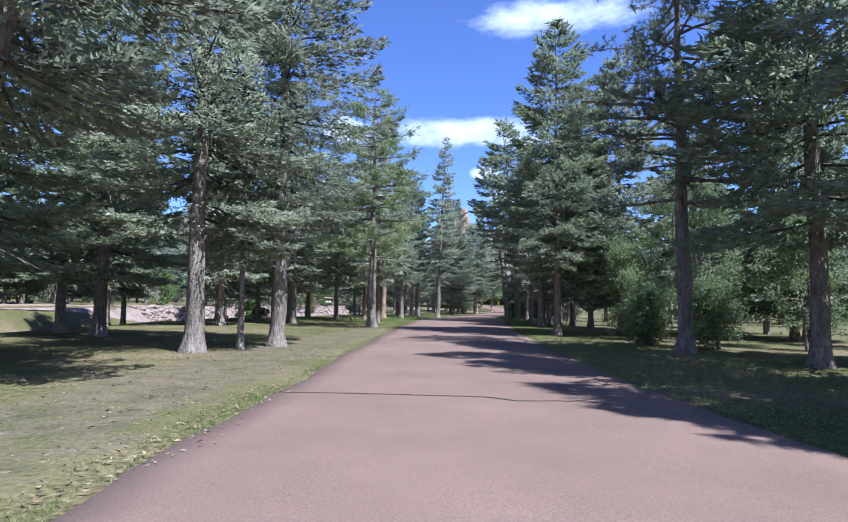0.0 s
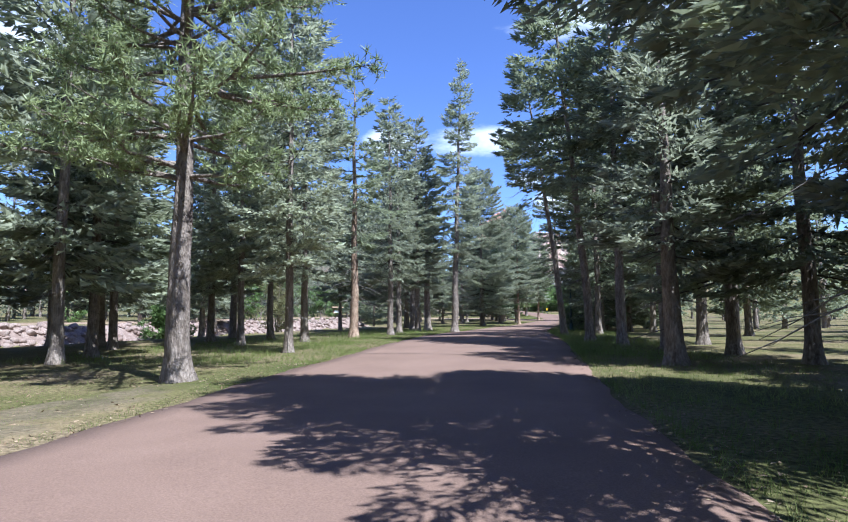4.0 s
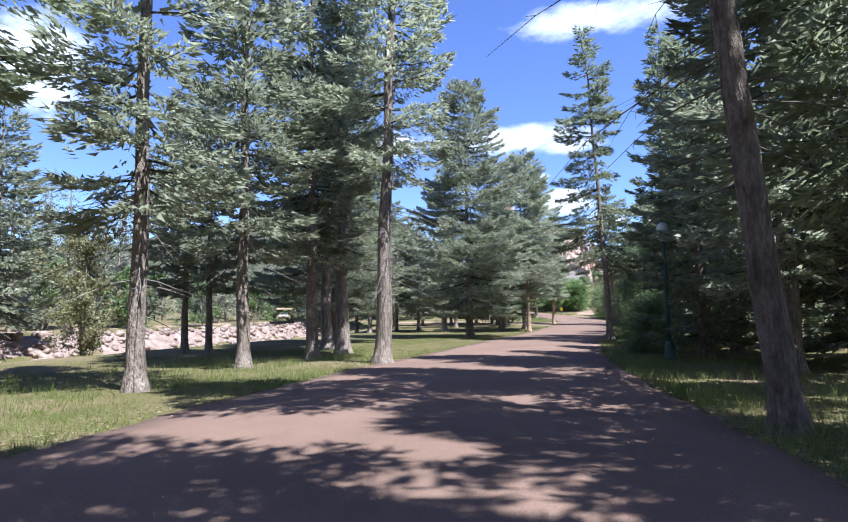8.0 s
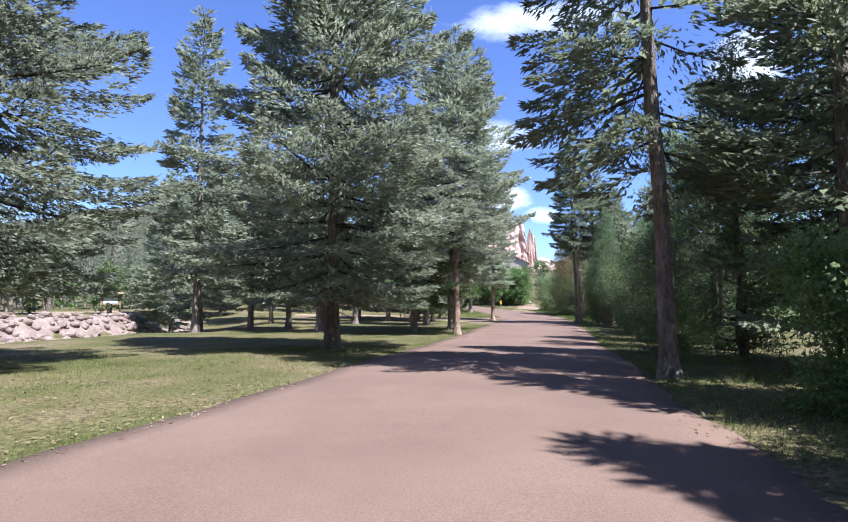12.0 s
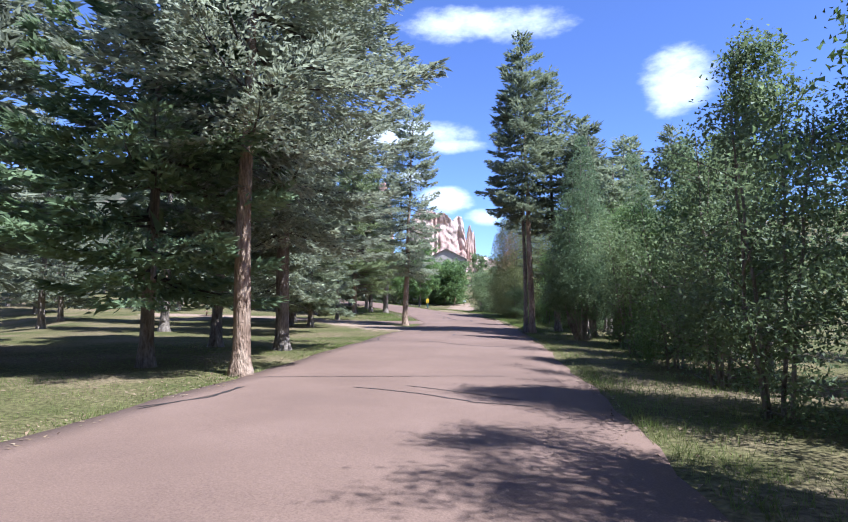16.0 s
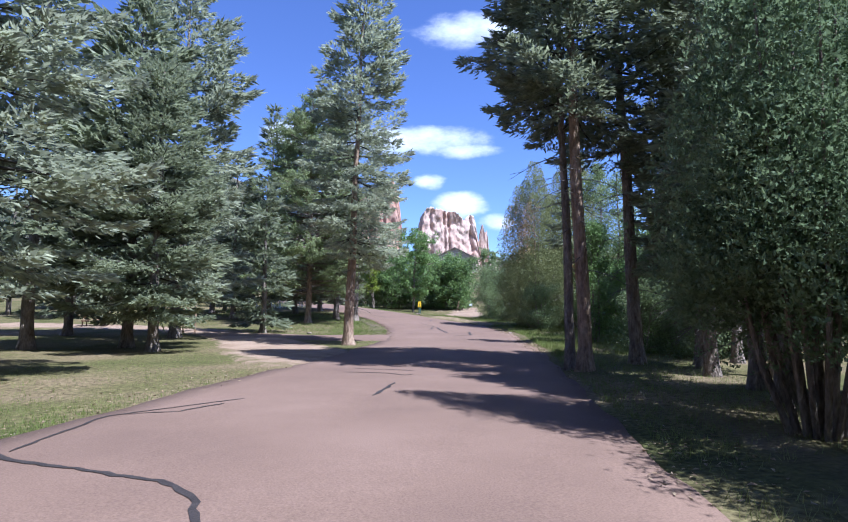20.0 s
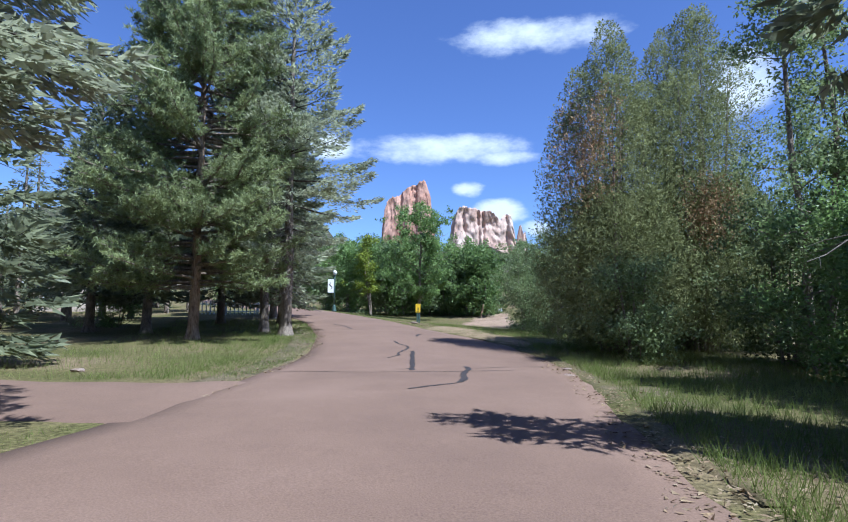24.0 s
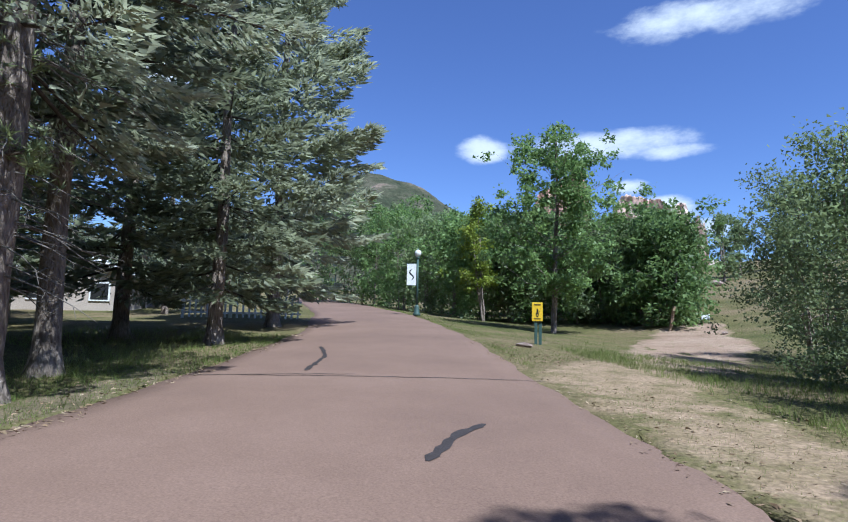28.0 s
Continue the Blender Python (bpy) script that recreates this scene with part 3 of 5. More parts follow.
def leafy(name, x, y, H, R, r0, label, mat=None, seed=0, stems=1, base=.25, leaf=.12, clumps=120, per=44, lean=(0, 0), category="tree", group="broadleaf trees", spire=0.0, puff=.55):
    """A broadleaf tree or shrub: stems, forking limbs, and leaves in many small clumps round the twig ends."""
    rng = np.random.default_rng(seed + int(abs(x) * 31 + abs(y) * 17))
    root = new(name)
    root.location = (x, y, gz(x, y) - .03)
    tagged(root, label, category, group)
    wood, ends = Soup(), []
    for s_ in range(stems):
        a0 = rng.uniform(0, 2 * math.pi)
        sp = (R * .32 if stems > 1 else 0) * rng.uniform(.4, 1)
        tip = np.array([lean[0] + math.cos(a0) * sp * 1.5, lean[1] + math.sin(a0) * sp * 1.5, H * rng.uniform(.82, .95)])
        ft = np.array([math.cos(a0) * sp * .35, math.sin(a0) * sp * .35, -.25])
        s = np.linspace(0, 1, 9)
        path = ft + (tip - ft) * s[:, None]
        path[1:, :2] += np.cumsum(rng.normal(0, .035 * H / 5, (8, 2)), 0)
        wood.add(*tube(path, r0 * (1.25 - s) ** .9 * (1 if stems == 1 else .7) + .004, 8))
        for b in range(max(5, int(clumps / stems / 5))):
            t = rng.uniform(base + .02, .98)
            o = np.array([np.interp(t, s, path[:, c]) for c in range(3)])
            w = (t - base) / (1 - base)
            prof = math.sqrt(max(.05, 1 - (2 * w - .85) ** 2 / 1.6)) if not spire else (1 - w) ** spire * min(1, .5 + 2 * w) + .08
            a = rng.uniform(0, 2 * math.pi)
            L = R * prof * rng.uniform(.45, 1.08)
            e = o + np.array([math.cos(a) * L, math.sin(a) * L, L * rng.uniform(.05, .7) * (1 if not spire else .6)])
            e[2] = min(e[2], H * .985)
            mid = (o + e) / 2 + rng.normal(0, .08 * L, 3) + np.array([0, 0, -.05 * L])
            pts = np.array([o, mid, e])
            wood.add(*tube(pts, [r0 * .26 * (1.1 - t) + .006, r0 * .16 * (1.1 - t) + .005, .003], 4))
            for k in range(5):
                u = rng.uniform(.35, 1.05)
                q = o + (e - o) * u + rng.normal(0, .22 * puff * (L + .6), 3)
                ends.append(q)
        for q in (.66, .72, .78, .83, .88, .92, .96, 1.0):
            ends.append(np.array([np.interp(q, s, path[:, c]) for c in range(3)]) + rng.normal(0, .16 * R * (1.15 - q) + .08, 3))
    C = np.array(ends)
    C[:, 2] = np.maximum(C[:, 2], .12)
    N, k = len(C), per
    off = rng.normal(0, 1, (N, k, 3)) * (np.array([.34, .34, .26]) * puff)
    p = C[:, None] + off
    n = unit(rng.normal(0, 1, (N, k, 3)) + np.array([0, 0, .8]))
    d = unit(np.cross(n, rng.normal(0, 1, (N, k, 3))))
    w = np.cross(n, d)
    L = leaf * rng.uniform(.6, 1.25, (N, k))[..., None]
    v = np.stack([p - d * L * .5 - w * L * .3, p - d * L * .4 + w * L * .36, p + d * L * .62], 2).reshape(-1, 3)
    v[:, 2] = np.maximum(v[:, 2], .02)
    me = mesh_of("crown", v, np.arange(len(v)).reshape(-1, 3), mat or LEAF)
    tagged(mesh_part("branchwork", wood.mesh("branchwork", BARK), root), kind="stuff")
    tagged(mesh_part("crown", me, root), kind="stuff")
    return root


def juniper(name, x, y, H, R, label, seed, rust, sprays=44000, group="junipers", leaves=None, hem=(.1, .5), fine=1.0, cone=.62):
    """A tall dense juniper: many upright flame-shaped lobes closed with scale-leaf sprays, some of them rust-brown and dead."""
    rng = np.random.default_rng(seed)
    root = new(name)
    root.location = (x, y, gz(x, y) - .03)
    tagged(root, label, "juniper tree", group)
    wood, rows, dead = Soup(), [], []
    for k in range(20):
        a = k * 2.4 + rng.uniform(-.3, .3)
        far = R * (.0 if k == 0 else .56 * math.sqrt((k % 10 + .6) / 10))
        top = H * (1 - cone * (far / R) ** 1.5) * rng.uniform(.93, 1.0) * (1 if k < 11 else .55)
        c = np.array([math.cos(a) * far, math.sin(a) * far, 0])
        lr = R * rng.uniform(.42, .54) * (1.1 if k == 0 else 1)
        low = rng.uniform(*hem)
        tip = c * 1.05 + UP * top * .96
        wood.add(*tube([c * .25 - UP * .2, c * .7 + UP * top * .3, tip], [.024 * R, .017 * R, .01], 5))
        n = sprays // 20
        u = rng.uniform(0, 1, n) ** .9
        b = rng.uniform(0, 6.283, n)
        rr = lr * (np.sin(np.pi * np.clip(u * .82 + .16, 0, 1)) ** .7) * rng.uniform(.25, 1.05, n) ** .6 * (1 + .13 * np.sin(3 * b + 9 * u + k) + .13 * np.sin(2 * b - 23 * u + 2 * k))
        p = np.stack([c[0] + np.cos(b) * rr, c[1] + np.sin(b) * rr, low + (top - low) * u], -1)
        side = rng.normal(0, .5, n)
        d = unit(np.stack([.45 * np.cos(b) - side * np.sin(b), .45 * np.sin(b) + side * np.cos(b), rng.uniform(.1, 1.2, n)], -1))
        face = np.stack([np.cos(b), np.sin(b), np.full(n, .35)], -1)
        brown = np.linalg.norm((p - np.array(rust[:3])) / np.array([1, 1, 1.5]), axis=1) < rust[3] * rng.uniform(.6, 1.15, n)
        rows.append(np.c_[p, d, face][~brown])
        dead.append(np.c_[p, d, face][brown])
    for name_, R_, mat in (("crown", rows, leaves or JUNIPER), ("dead_foliage", dead, LEAF_RUST)):
        Q = np.concatenate(R_)
        if not len(Q):
            continue
        N = unit(Q[:, 6:] + rng.normal(0, .42, (len(Q), 3)))
        v, f = blades(rng, Q[:, :3], Q[:, 3:6], N, fine * rng.uniform(.10, .21, len(Q)), 3, 50, .46, .6)
        tagged(mesh_part(name_, mesh_of(name_, v, f, mat), root, "" if name_ == "crown" else "rust-brown dead foliage"), kind="stuff")
    tagged(mesh_part("branchwork", wood.mesh("branchwork", BARK), root), kind="stuff")
    return root


def far_wood(name, spots, label, mat, seed):
    """A distant stand of conifers, joined."""
    rng = np.random.default_rng(seed)
    P, D, LN, stems = [], [], [], Soup()
    for x, y, H, R in spots:
        b = np.array([x, y, gz(x, y)])
        stems.add(*tube([b + UP * -.3, b + UP * H * .5, b + UP * H * .97], [.2, .13, .03], 6))
        base, z = H * rng.uniform(.06, .2), 0
        z = base
        while z < H:
            u = (z - base) / (H - base)
            L = R * (1 - u) ** .8 * min(1, .6 + 2 * u) + .3
            n = 9
            a = rng.uniform(0, 6.283, n)
            out = np.stack([np.cos(a), np.sin(a), rng.uniform(-.35, .05, n)], -1)
            for t in (.1, .4, .68):
                P.append(b + UP * z + out * (L * t) + rng.normal(0, .12, (n, 3)))
                D.append(unit(out + rng.normal(0, .25, (n, 3))))
                LN.append(L * (.36 if t > .3 else .5) * rng.uniform(.8, 1.2, n))
            z += .62 + .02 * H
    P, D, LN = np.concatenate(P), np.concatenate(D), np.concatenate(LN)
    v, f = blades(rng, P, D, unit(np.cross(np.cross(D, UP), D) + rng.normal(0, .3, P.shape)), LN, 4, 55, .36)
    ob = new(name, mesh_of(name, v, f, mat))
    tagged(ob, label, kind="stuff")
    mesh_part("stems", stems.mesh("stems", BARK), ob)
    return ob


# ---- stretch one: the shaded drive ----
GREYFIR = "tall grey-green fir with a bare lower trunk"
DARKFIR = "dark fir in the shaded wood beside the road"
conifer("fir_tree", -7.1, 17.8, 17, 4.2, 3.6, .30, "tall fir with pale lit bark at its foot", seed=1, dead=14, fine_twigs=True)
conifer("fir_tree", -5.2, 20.5, 19, 5.2, 3.8, .27, "tall fir with dead lower twigs beside the road", seed=2, dead=26, fine_twigs=True)
conifer("fir_tree", -6.1, 19.2, 9, 3.0, 1.3, .11, "slim young fir between two big trunks", seed=3, dead=8)
conifer("fir_tree", -17.1, 27.1, 18, 2.6, 3.2, .24, DARKFIR, FIR, seed=4, dead=8)
conifer("fir_tree", -13.5, 24.0, 17, 3.0, 3.4, .26, DARKFIR, FIR, seed=5, dead=10)
conifer("fir_tree", -20.6, 37.3, 19, 2.6, 3.2, .24, DARKFIR, FIR, seed=6)
conifer("fir_tree", -12.6, 35.6, 19, 3.4, 3.1, .24, GREYFIR, seed=7, dead=8)
conifer("fir_tree", -14.6, 50.5, 18, 2.6, 3.0, .22, GREYFIR, seed=8, dead=8)
conifer("fir_tree", -11.5, 14.0, 17, 3.0, 3.6, .28, DARKFIR, FIR, seed=9, dead=10, fine_twigs=True)
conifer("fir_tree", -16.5, 16.5, 16, 2.6, 3.6, .26, DARKFIR, FIR, seed=10)
conifer("fir_tree", -8.2, 9.0, 17, 5.5, 3.6, .24, "fir that leans over the verge", seed=105, lean=(4.0, .5), dead=12)
pine("pine_tree", -3.3, 36.4, 15.5, 4.6, 4.6, .27, "ponderosa pine with a lit orange-brown trunk by the road", seed=1, full=1.35, count=2.1, bark=BARK)
conifer("fir_tree", -3.6, 44.9, 17.5, 3.4, 2.3, .16, GREYFIR, seed=11, dead=14)
conifer("fir_tree", -4.2, 59.7, 17, 6.2, 2.8, .27, "tall fir with a thick flaring pinkish trunk", FIR, seed=12, dead=44, reach=3.0, full=.5, bark=BARK_PINE)
conifer("fir_tree", -15.6, 43.6, 18, 2.2, 2.8, .22, GREYFIR, seed=13, dead=10)
conifer("fir_tree", -12.0, 47.5, 16.5, 3.0, 2.4, .18, GREYFIR, seed=14, dead=10)
conifer("fir_tree", -17.5, 67.0, 16, 3.0, 2.7, .22, GREYFIR, seed=15, dead=8)
conifer("fir_tree", -21.5, 62.0, 16, 3.0, 2.7, .22, GREYFIR, seed=16)
conifer("fir_tree", -8.8, 57.6, 15.5, 4.8, 2.4, .2, "fir with a long pale bare trunk", seed=17, dead=16)
conifer("fir_tree", -7.7, 50.5, 17, 3.6, 2.3, .17, GREYFIR, seed=18, dead=10)
conifer("fir_tree", -5.5, 53.4, 17.5, 3.6, 2.5, .2, GREYFIR, seed=19, dead=12)
for k, (bx, by, bh, br) in enumerate(((-9.2, 40.5, 17, 2.8), (-18.5, 33.5, 18, 3.0), (-23.0, 44.0, 17, 3.0), (-18.2, 52.0, 17, 3.0), (-10.2, 43.6, 16, 2.4), (-11.0, 54.5, 17, 2.8), (-24.5, 30.0, 18, 3.2), (-21.0, 22.0, 18, 3.2))):
    conifer("fir_tree", bx, by, bh, 3.0, br, .2, GREYFIR, FIR if k % 3 == 1 else SPRUCE, seed=220 + k, dead=8)
pine("pine_tree", 8.7, 19.2, 17, 5.2, 4.0, .27, "dark pine with a straight trunk beside the road", seed=2, full=1.4, count=1.3, needles=FIR, bark=BARK)
conifer("fir_tree", 10.6, 15.4, 17, 4.0, 3.9, .26, DARKFIR, FIR, seed=101, density=1.2)
conifer("fir_tree", 10.0, 9.3, 18, 2.6, 3.2, .24, DARKFIR, FIR, power=.5, seed=97)
conifer("fir_tree", 11.5, 2.5, 18, 2.6, 3.2, .24, DARKFIR, FIR, seed=98)
conifer("fir_tree", 6.8, 29.3, 16.5, 3.6, 3.3, .19, "dense tall fir leaning over the road", FIR, seed=20, dead=16, density=1.25, fine_twigs=True)
conifer("fir_tree", 10.4, 30.4, 15.0, 1.8, 3.3, .16, "dense olive-grey fir beside a taller one", seed=21, density=1.35)
conifer("fir_tree", 8.0, 39.2, 9.0, 2.6, 2.0, .24, DARKFIR, seed=22, dead=10)
conifer("fir_tree", 8.9, 47.6, 15, 5.6, 2.3, .2, DARKFIR, FIR, seed=23, dead=14, full=.6)
conifer("fir_tree", 11.2, 43.2, 16, 2.6, 3.0, .22, DARKFIR, FIR, seed=24, density=1.15)
conifer("fir_tree", 11.4, 39.4, 13.5, 2.4, 2.8, .2, DARKFIR, FIR, seed=102, density=1.1)
conifer("fir_tree", 17.6, 27.4, 15, 1.6, 3.2, .22, DARKFIR, FIR, seed=25)
conifer("fir_tree", 17.4, 13.5, 15, 1.6, 3.4, .24, DARKFIR, FIR, seed=26)
conifer("fir_tree", 15.5, 33, 15, 1.8, 3.2, .22, DARKFIR, FIR, seed=27)
conifer("fir_tree", 18.8, 28.2, 14, 1.6, 3.0, .22, DARKFIR, FIR, seed=28)
OAKBUSH = "grey-green scrub oak at the edge of the wood"
for k, (bx, by, bh, br) in enumerate(((11.6, 24.0, 7.6, 1.7), (12.6, 27.2, 8.6, 1.8), (9.6, 26.6, 5.0, 1.2), (10.8, 30.0, 5.6, 1.6), (8.9, 22.6, 2.2, 1.0), (10.8, 21.0, 2.6, 1.2), (14.2, 21.2, 6.2, 1.6))):
    leafy("scrub_oak", bx, by, bh, br, .07, OAKBUSH, LEAF_DARK, seed=k, stems=3, base=.12, clumps=170, per=56, leaf=.09, category="shrub", group="scrub oaks")

# ---- stretch two: along the creek ----
conifer("fir_tree", 8.4, 51.1, 18, 7.6, 2.9, .2, "thick dark trunk leaning towards the road", FIR, (-1.6, -1.0), 30, dead=30, full=.92)
conifer("fir_tree", 8.5, 59.1, 17, 8.6, 2.7, .19, "leaning fir with lit flaky bark at its foot", FIR, (-2.2, -1.2), 31, dead=44, full=.8, reach=3.4)
conifer("fir_tree", 9.9, 45.4, 17, 6.5, 2.5, .22, DARKFIR, FIR, (-.6, 0), 32, dead=18, full=.6)
conifer("fir_tree", 10.8, 60.4, 18.5, 3.4, 2.6, .2, DARKFIR, FIR, seed=33, dead=10)
conifer("fir_tree", 15.3, 64.5, 15, 2.4, 2.8, .2, GREYFIR, seed=34, dead=8)
conifer("fir_tree", 12.2, 66.0, 18.5, 2.6, 2.8, .22, GREYFIR, seed=35, dead=8)
conifer("fir_tree", 12.5, 53.5, 17, 4.0, 3.0, .22, DARKFIR, FIR, seed=36)
conifer("fir_tree", 12.2, 48.2, 17, 3.6, 3.0, .22, DARKFIR, FIR, seed=110)
conifer("fir_tree", 18.0, 57.0, 15, 2.0, 3.0, .2, DARKFIR, FIR, seed=37)
conifer("fir_tree", -2.5, 63.8, 17, 4.2, 2.3, .21, GREYFIR, seed=38, dead=26, full=.75, reach=2.4)
conifer("fir_tree", -2.7, 70.0, 18, 4.2, 2.5, .22, GREYFIR, seed=39, dead=22, full=.8, reach=2.2, power=.55)
conifer("fir_tree", -1.6, 74.2, 19, 4.2, 2.6, .24, GREYFIR, seed=40, dead=20, full=.85, power=.55)
conifer("fir_tree", -.9, 76.4, 17, 4.8, 2.4, .3, "dark thick fir trunk in the shade", FIR, seed=41, dead=18, full=.8)
conifer("fir_tree", 1.7, 71.2, 22.9, 6.8, 2.2, .27, "very tall fir with a long bare ridged trunk", SPRUCE, (.9, .5), 42, dead=34, reach=3.2, fine_twigs=True, full=.85)
conifer("spruce_tree", -4.0, 87.6, 17, 2.7, 4.9, .3, "broad grey spruce with a thick dark trunk over dry grass", seed=43, droop=.27, dead=14, power=.55, density=1.5, fine_twigs=True)
conifer("fir_tree", -2.6, 80.2, 16, 5.4, 2.6, .28, DARKFIR, FIR, seed=44, dead=12)
conifer("spruce_tree", -24.6, 84.6, 17, 1.8, 3.3, .22, "full grey-green spruce beyond the creek", seed=111, density=1.2)
conifer("spruce_tree", -30.2, 86.2, 12, 1.5, 2.8, .2, "full grey-green spruce beyond the creek", FIR, seed=112)
leafy("scrub_oak", -16.6, 81.8, 7.4, 2.0, .08, "yellowish olive oak beyond the creek", LEAF_OLIVE, 113, stems=3, base=.06, clumps=200, per=40, leaf=.16, category="shrub", group="scrub oaks")
conifer("fir_tree", -12.1, 60.1, 16, 5.0, 2.2, .24, "fir with a long pale bare trunk", seed=45, dead=16)
conifer("fir_tree", -9.6, 79.4, 14, 3.4, 2.4, .18, GREYFIR, seed=46, dead=8)
conifer("fir_tree", -7.7, 78.0, 14, 3.4, 2.4, .17, GREYFIR, seed=47, dead=8)
conifer("spruce_tree", 12.4, 85.2, 18.5, 4.2, 2.6, .19, "dark spruce with ragged drooping limbs", FIR, (-.8, -.4), 48, dead=18, fine_twigs=True, full=.8, droop=.4, gap=.6)
conifer("spruce_tree", 4.4, 94.1, 19.0, 2.4, 4.5, .27, "broad blue-grey spruce with a thick trunk on the verge", seed=49, density=1.5, fine_twigs=True, dead=8, power=.5)
conifer("spruce_tree", 1.8, 108.0, 16, 3.2, 2.6, .26, GREYFIR, seed=50)
conifer("spruce_tree", -5.6, 108.0, 20, 3.4, 2.8, .22, GREYFIR, seed=51, dead=8)
conifer("spruce_tree", -3.5, 112.2, 14, 3.2, 2.6, .2, GREYFIR, seed=52, dead=8)
conifer("spruce_tree", -6.0, 128.0, 14, 2.6, 2.8, .2, GREYFIR, seed=53)
conifer("spruce_tree", -1.3, 113.5, 13, 2.6, 2.4, .2, GREYFIR, seed=54, dead=8)
for k, (bx, by, bh, br) in enumerate(((12.2, 71.2, 8, 1.5), (14.6, 74.6, 8, 1.6), (14.6, 67.6, 9.5, 1.7), (17.0, 70.0, 11, 2.3), (15.6, 79.6, 10, 1.8), (18.4, 76.5, 12, 2.3), (19.2, 84.0, 9, 2.2))):
    conifer("fir_tree", bx, by, bh + 3, .9, br + .4, .2, "dark dense fir crowding the verge", FIR, seed=60 + k, density=1.1)
for k, (bx, by, bh, br) in enumerate(((16.2, 89.0, 9.5, 2.0), (18.0, 93.6, 10.5, 2.3), (19.4, 89.0, 11.5, 2.6), (18.9, 97.4, 10.0, 2.0), (20.4, 98.0, 10.5, 2.2), (23.4, 95.0, 11, 2.4), (21.4, 104.4, 8.6, 2.0), (21.8, 100.4, 10.0, 2.1), (24.4, 101.0, 11.0, 2.2), (21.6, 107.6, 4.5, 1.4), (27.0, 106.0, 10.0, 2.2))):
    leafy("cottonwood_tree", bx, by, bh, br, .13, "tall leafy cottonwood beside the road", (LEAF_DARK, LEAF)[k == 8], seed=20 + k, stems=2 + k % 2, base=.02, clumps=300 if bx < np.interp(by, EDGE_Y, EDGE_R) + 4.2 else 220, per=125 if bx < np.interp(by, EDGE_Y, EDGE_R) + 4.2 else 70, leaf=.064 if bx < np.interp(by, EDGE_Y, EDGE_R) + 4.2 else .105, group="cottonwoods", spire=.4)

for k, (bx, by, bh, br) in enumerate(((-9, 118, 14, 2.8), (-14, 125, 15, 3.0), (-18, 133, 15, 3.0), (-3, 137, 14, 2.8), (-12, 143, 15, 3.0), (1, 141, 13, 2.6), (-22, 143, 15, 3.0), (-19, 153, 16, 3.2), (-7, 158, 15, 3.0), (2, 165, 15, 3.0), (-27, 163, 16, 3.2), (-13, 170, 15, 3.0))):
    conifer("spruce_tree", bx, by, bh, 1.6, br, .22, "grey-green spruce at the back of the clearing", FIR if k % 2 else SPRUCE, seed=200 + k, group="clearing conifers")

# ---- stretch three: towards the side drive ----
conifer("spruce_tree", 9.6, 104.5, 16.5, 4.9, 3.6, .18, "spruce with a lit reddish trunk at the verge", seed=70, power=.5, density=1.2, fine_twigs=True, dead=8, bark=BARK_PINE)
conifer("spruce_tree", 9.7, 110.6, 17.5, 3.8, 4.0, .21, "tall spruce with pale peeling bark at the verge", seed=72, power=.5, density=1.4, dead=12, fine_twigs=True)
conifer("spruce_tree", 7.3, 105.9, 11, 2.2, 3.3, .16, "light green spruce with a thin pale stem", JUNIPER_GREEN, seed=73, density=1.3)
conifer("spruce_tree", 7.4, 112.2, 14, 3.2, 2.8, .18, DARKFIR, FIR, seed=74, dead=8)
conifer("spruce_tree", 2.4, 123, 15, 3.0, 2.8, .22, DARKFIR, FIR, seed=75)
conifer("spruce_tree", 8.4, 121.6, 15.5, 2.2, 3.0, .24, "grey spruce in the grove beside the drive", seed=76, density=1.1)
conifer("spruce_tree", 9.2, 129.9, 10.5, 1.4, 2.3, .18, "dense grey-green spruce with low limbs", FIR, seed=78, density=1.3, power=.6, fine_twigs=True)
conifer("spruce_tree", 4.9, 130.4, 15, 2.4, 2.9, .22, DARKFIR, FIR, seed=79)
conifer("spruce_tree", 7.3, 138.2, 18.0, 2.6, 3.9, .24, "tall layered spruce at the side drive", seed=80, dead=14, full=.9, density=1.15, power=.48)
conifer("spruce_tree", 7.8, 131.4, 13.5, 1.8, 3.0, .2, "dense grey-green spruce with low limbs", FIR, seed=81, density=1.25, power=.55)
conifer("spruce_tree", 15.7, 133.8, 16.4, 4.0, 2.3, .2, "slender spruce with a bare pinkish trunk on the grass island", SPRUCE, (.5, .3), 82, bark=BARK_PINE, dead=24, droop=.3, density=1.2, power=.45, fine_twigs=True)
conifer("spruce_tree", 13.6, 162.5, 14, 1.6, 2.4, .2, "narrow green spruce behind the island", FIR, seed=84)
conifer("spruce_tree", 10.6, 142.8, 9, .8, 1.8, .16, "low dark spruce by the side drive", FIR, seed=85, density=1.1)
conifer("fir_tree", 21.8, 123.2, 17, 6.4, 2.3, .18, "tall pine-barked fir at the verge with a lit trunk", FIR, (-.7, -.5), 86, bark=BARK_PINE, dead=24, density=1.2, fine_twigs=True)
conifer("fir_tree", 23.8, 124.6, 16, 5.6, 2.2, .19, DARKFIR, FIR, (-.6, 0), 87, dead=26, fine_twigs=True)
conifer("fir_tree", 25.2, 133.6, 7.2, 4.0, .75, .1, "slim dark fir at the verge", FIR, (-.1, 0), 106, dead=8, full=.7, reach=.9)
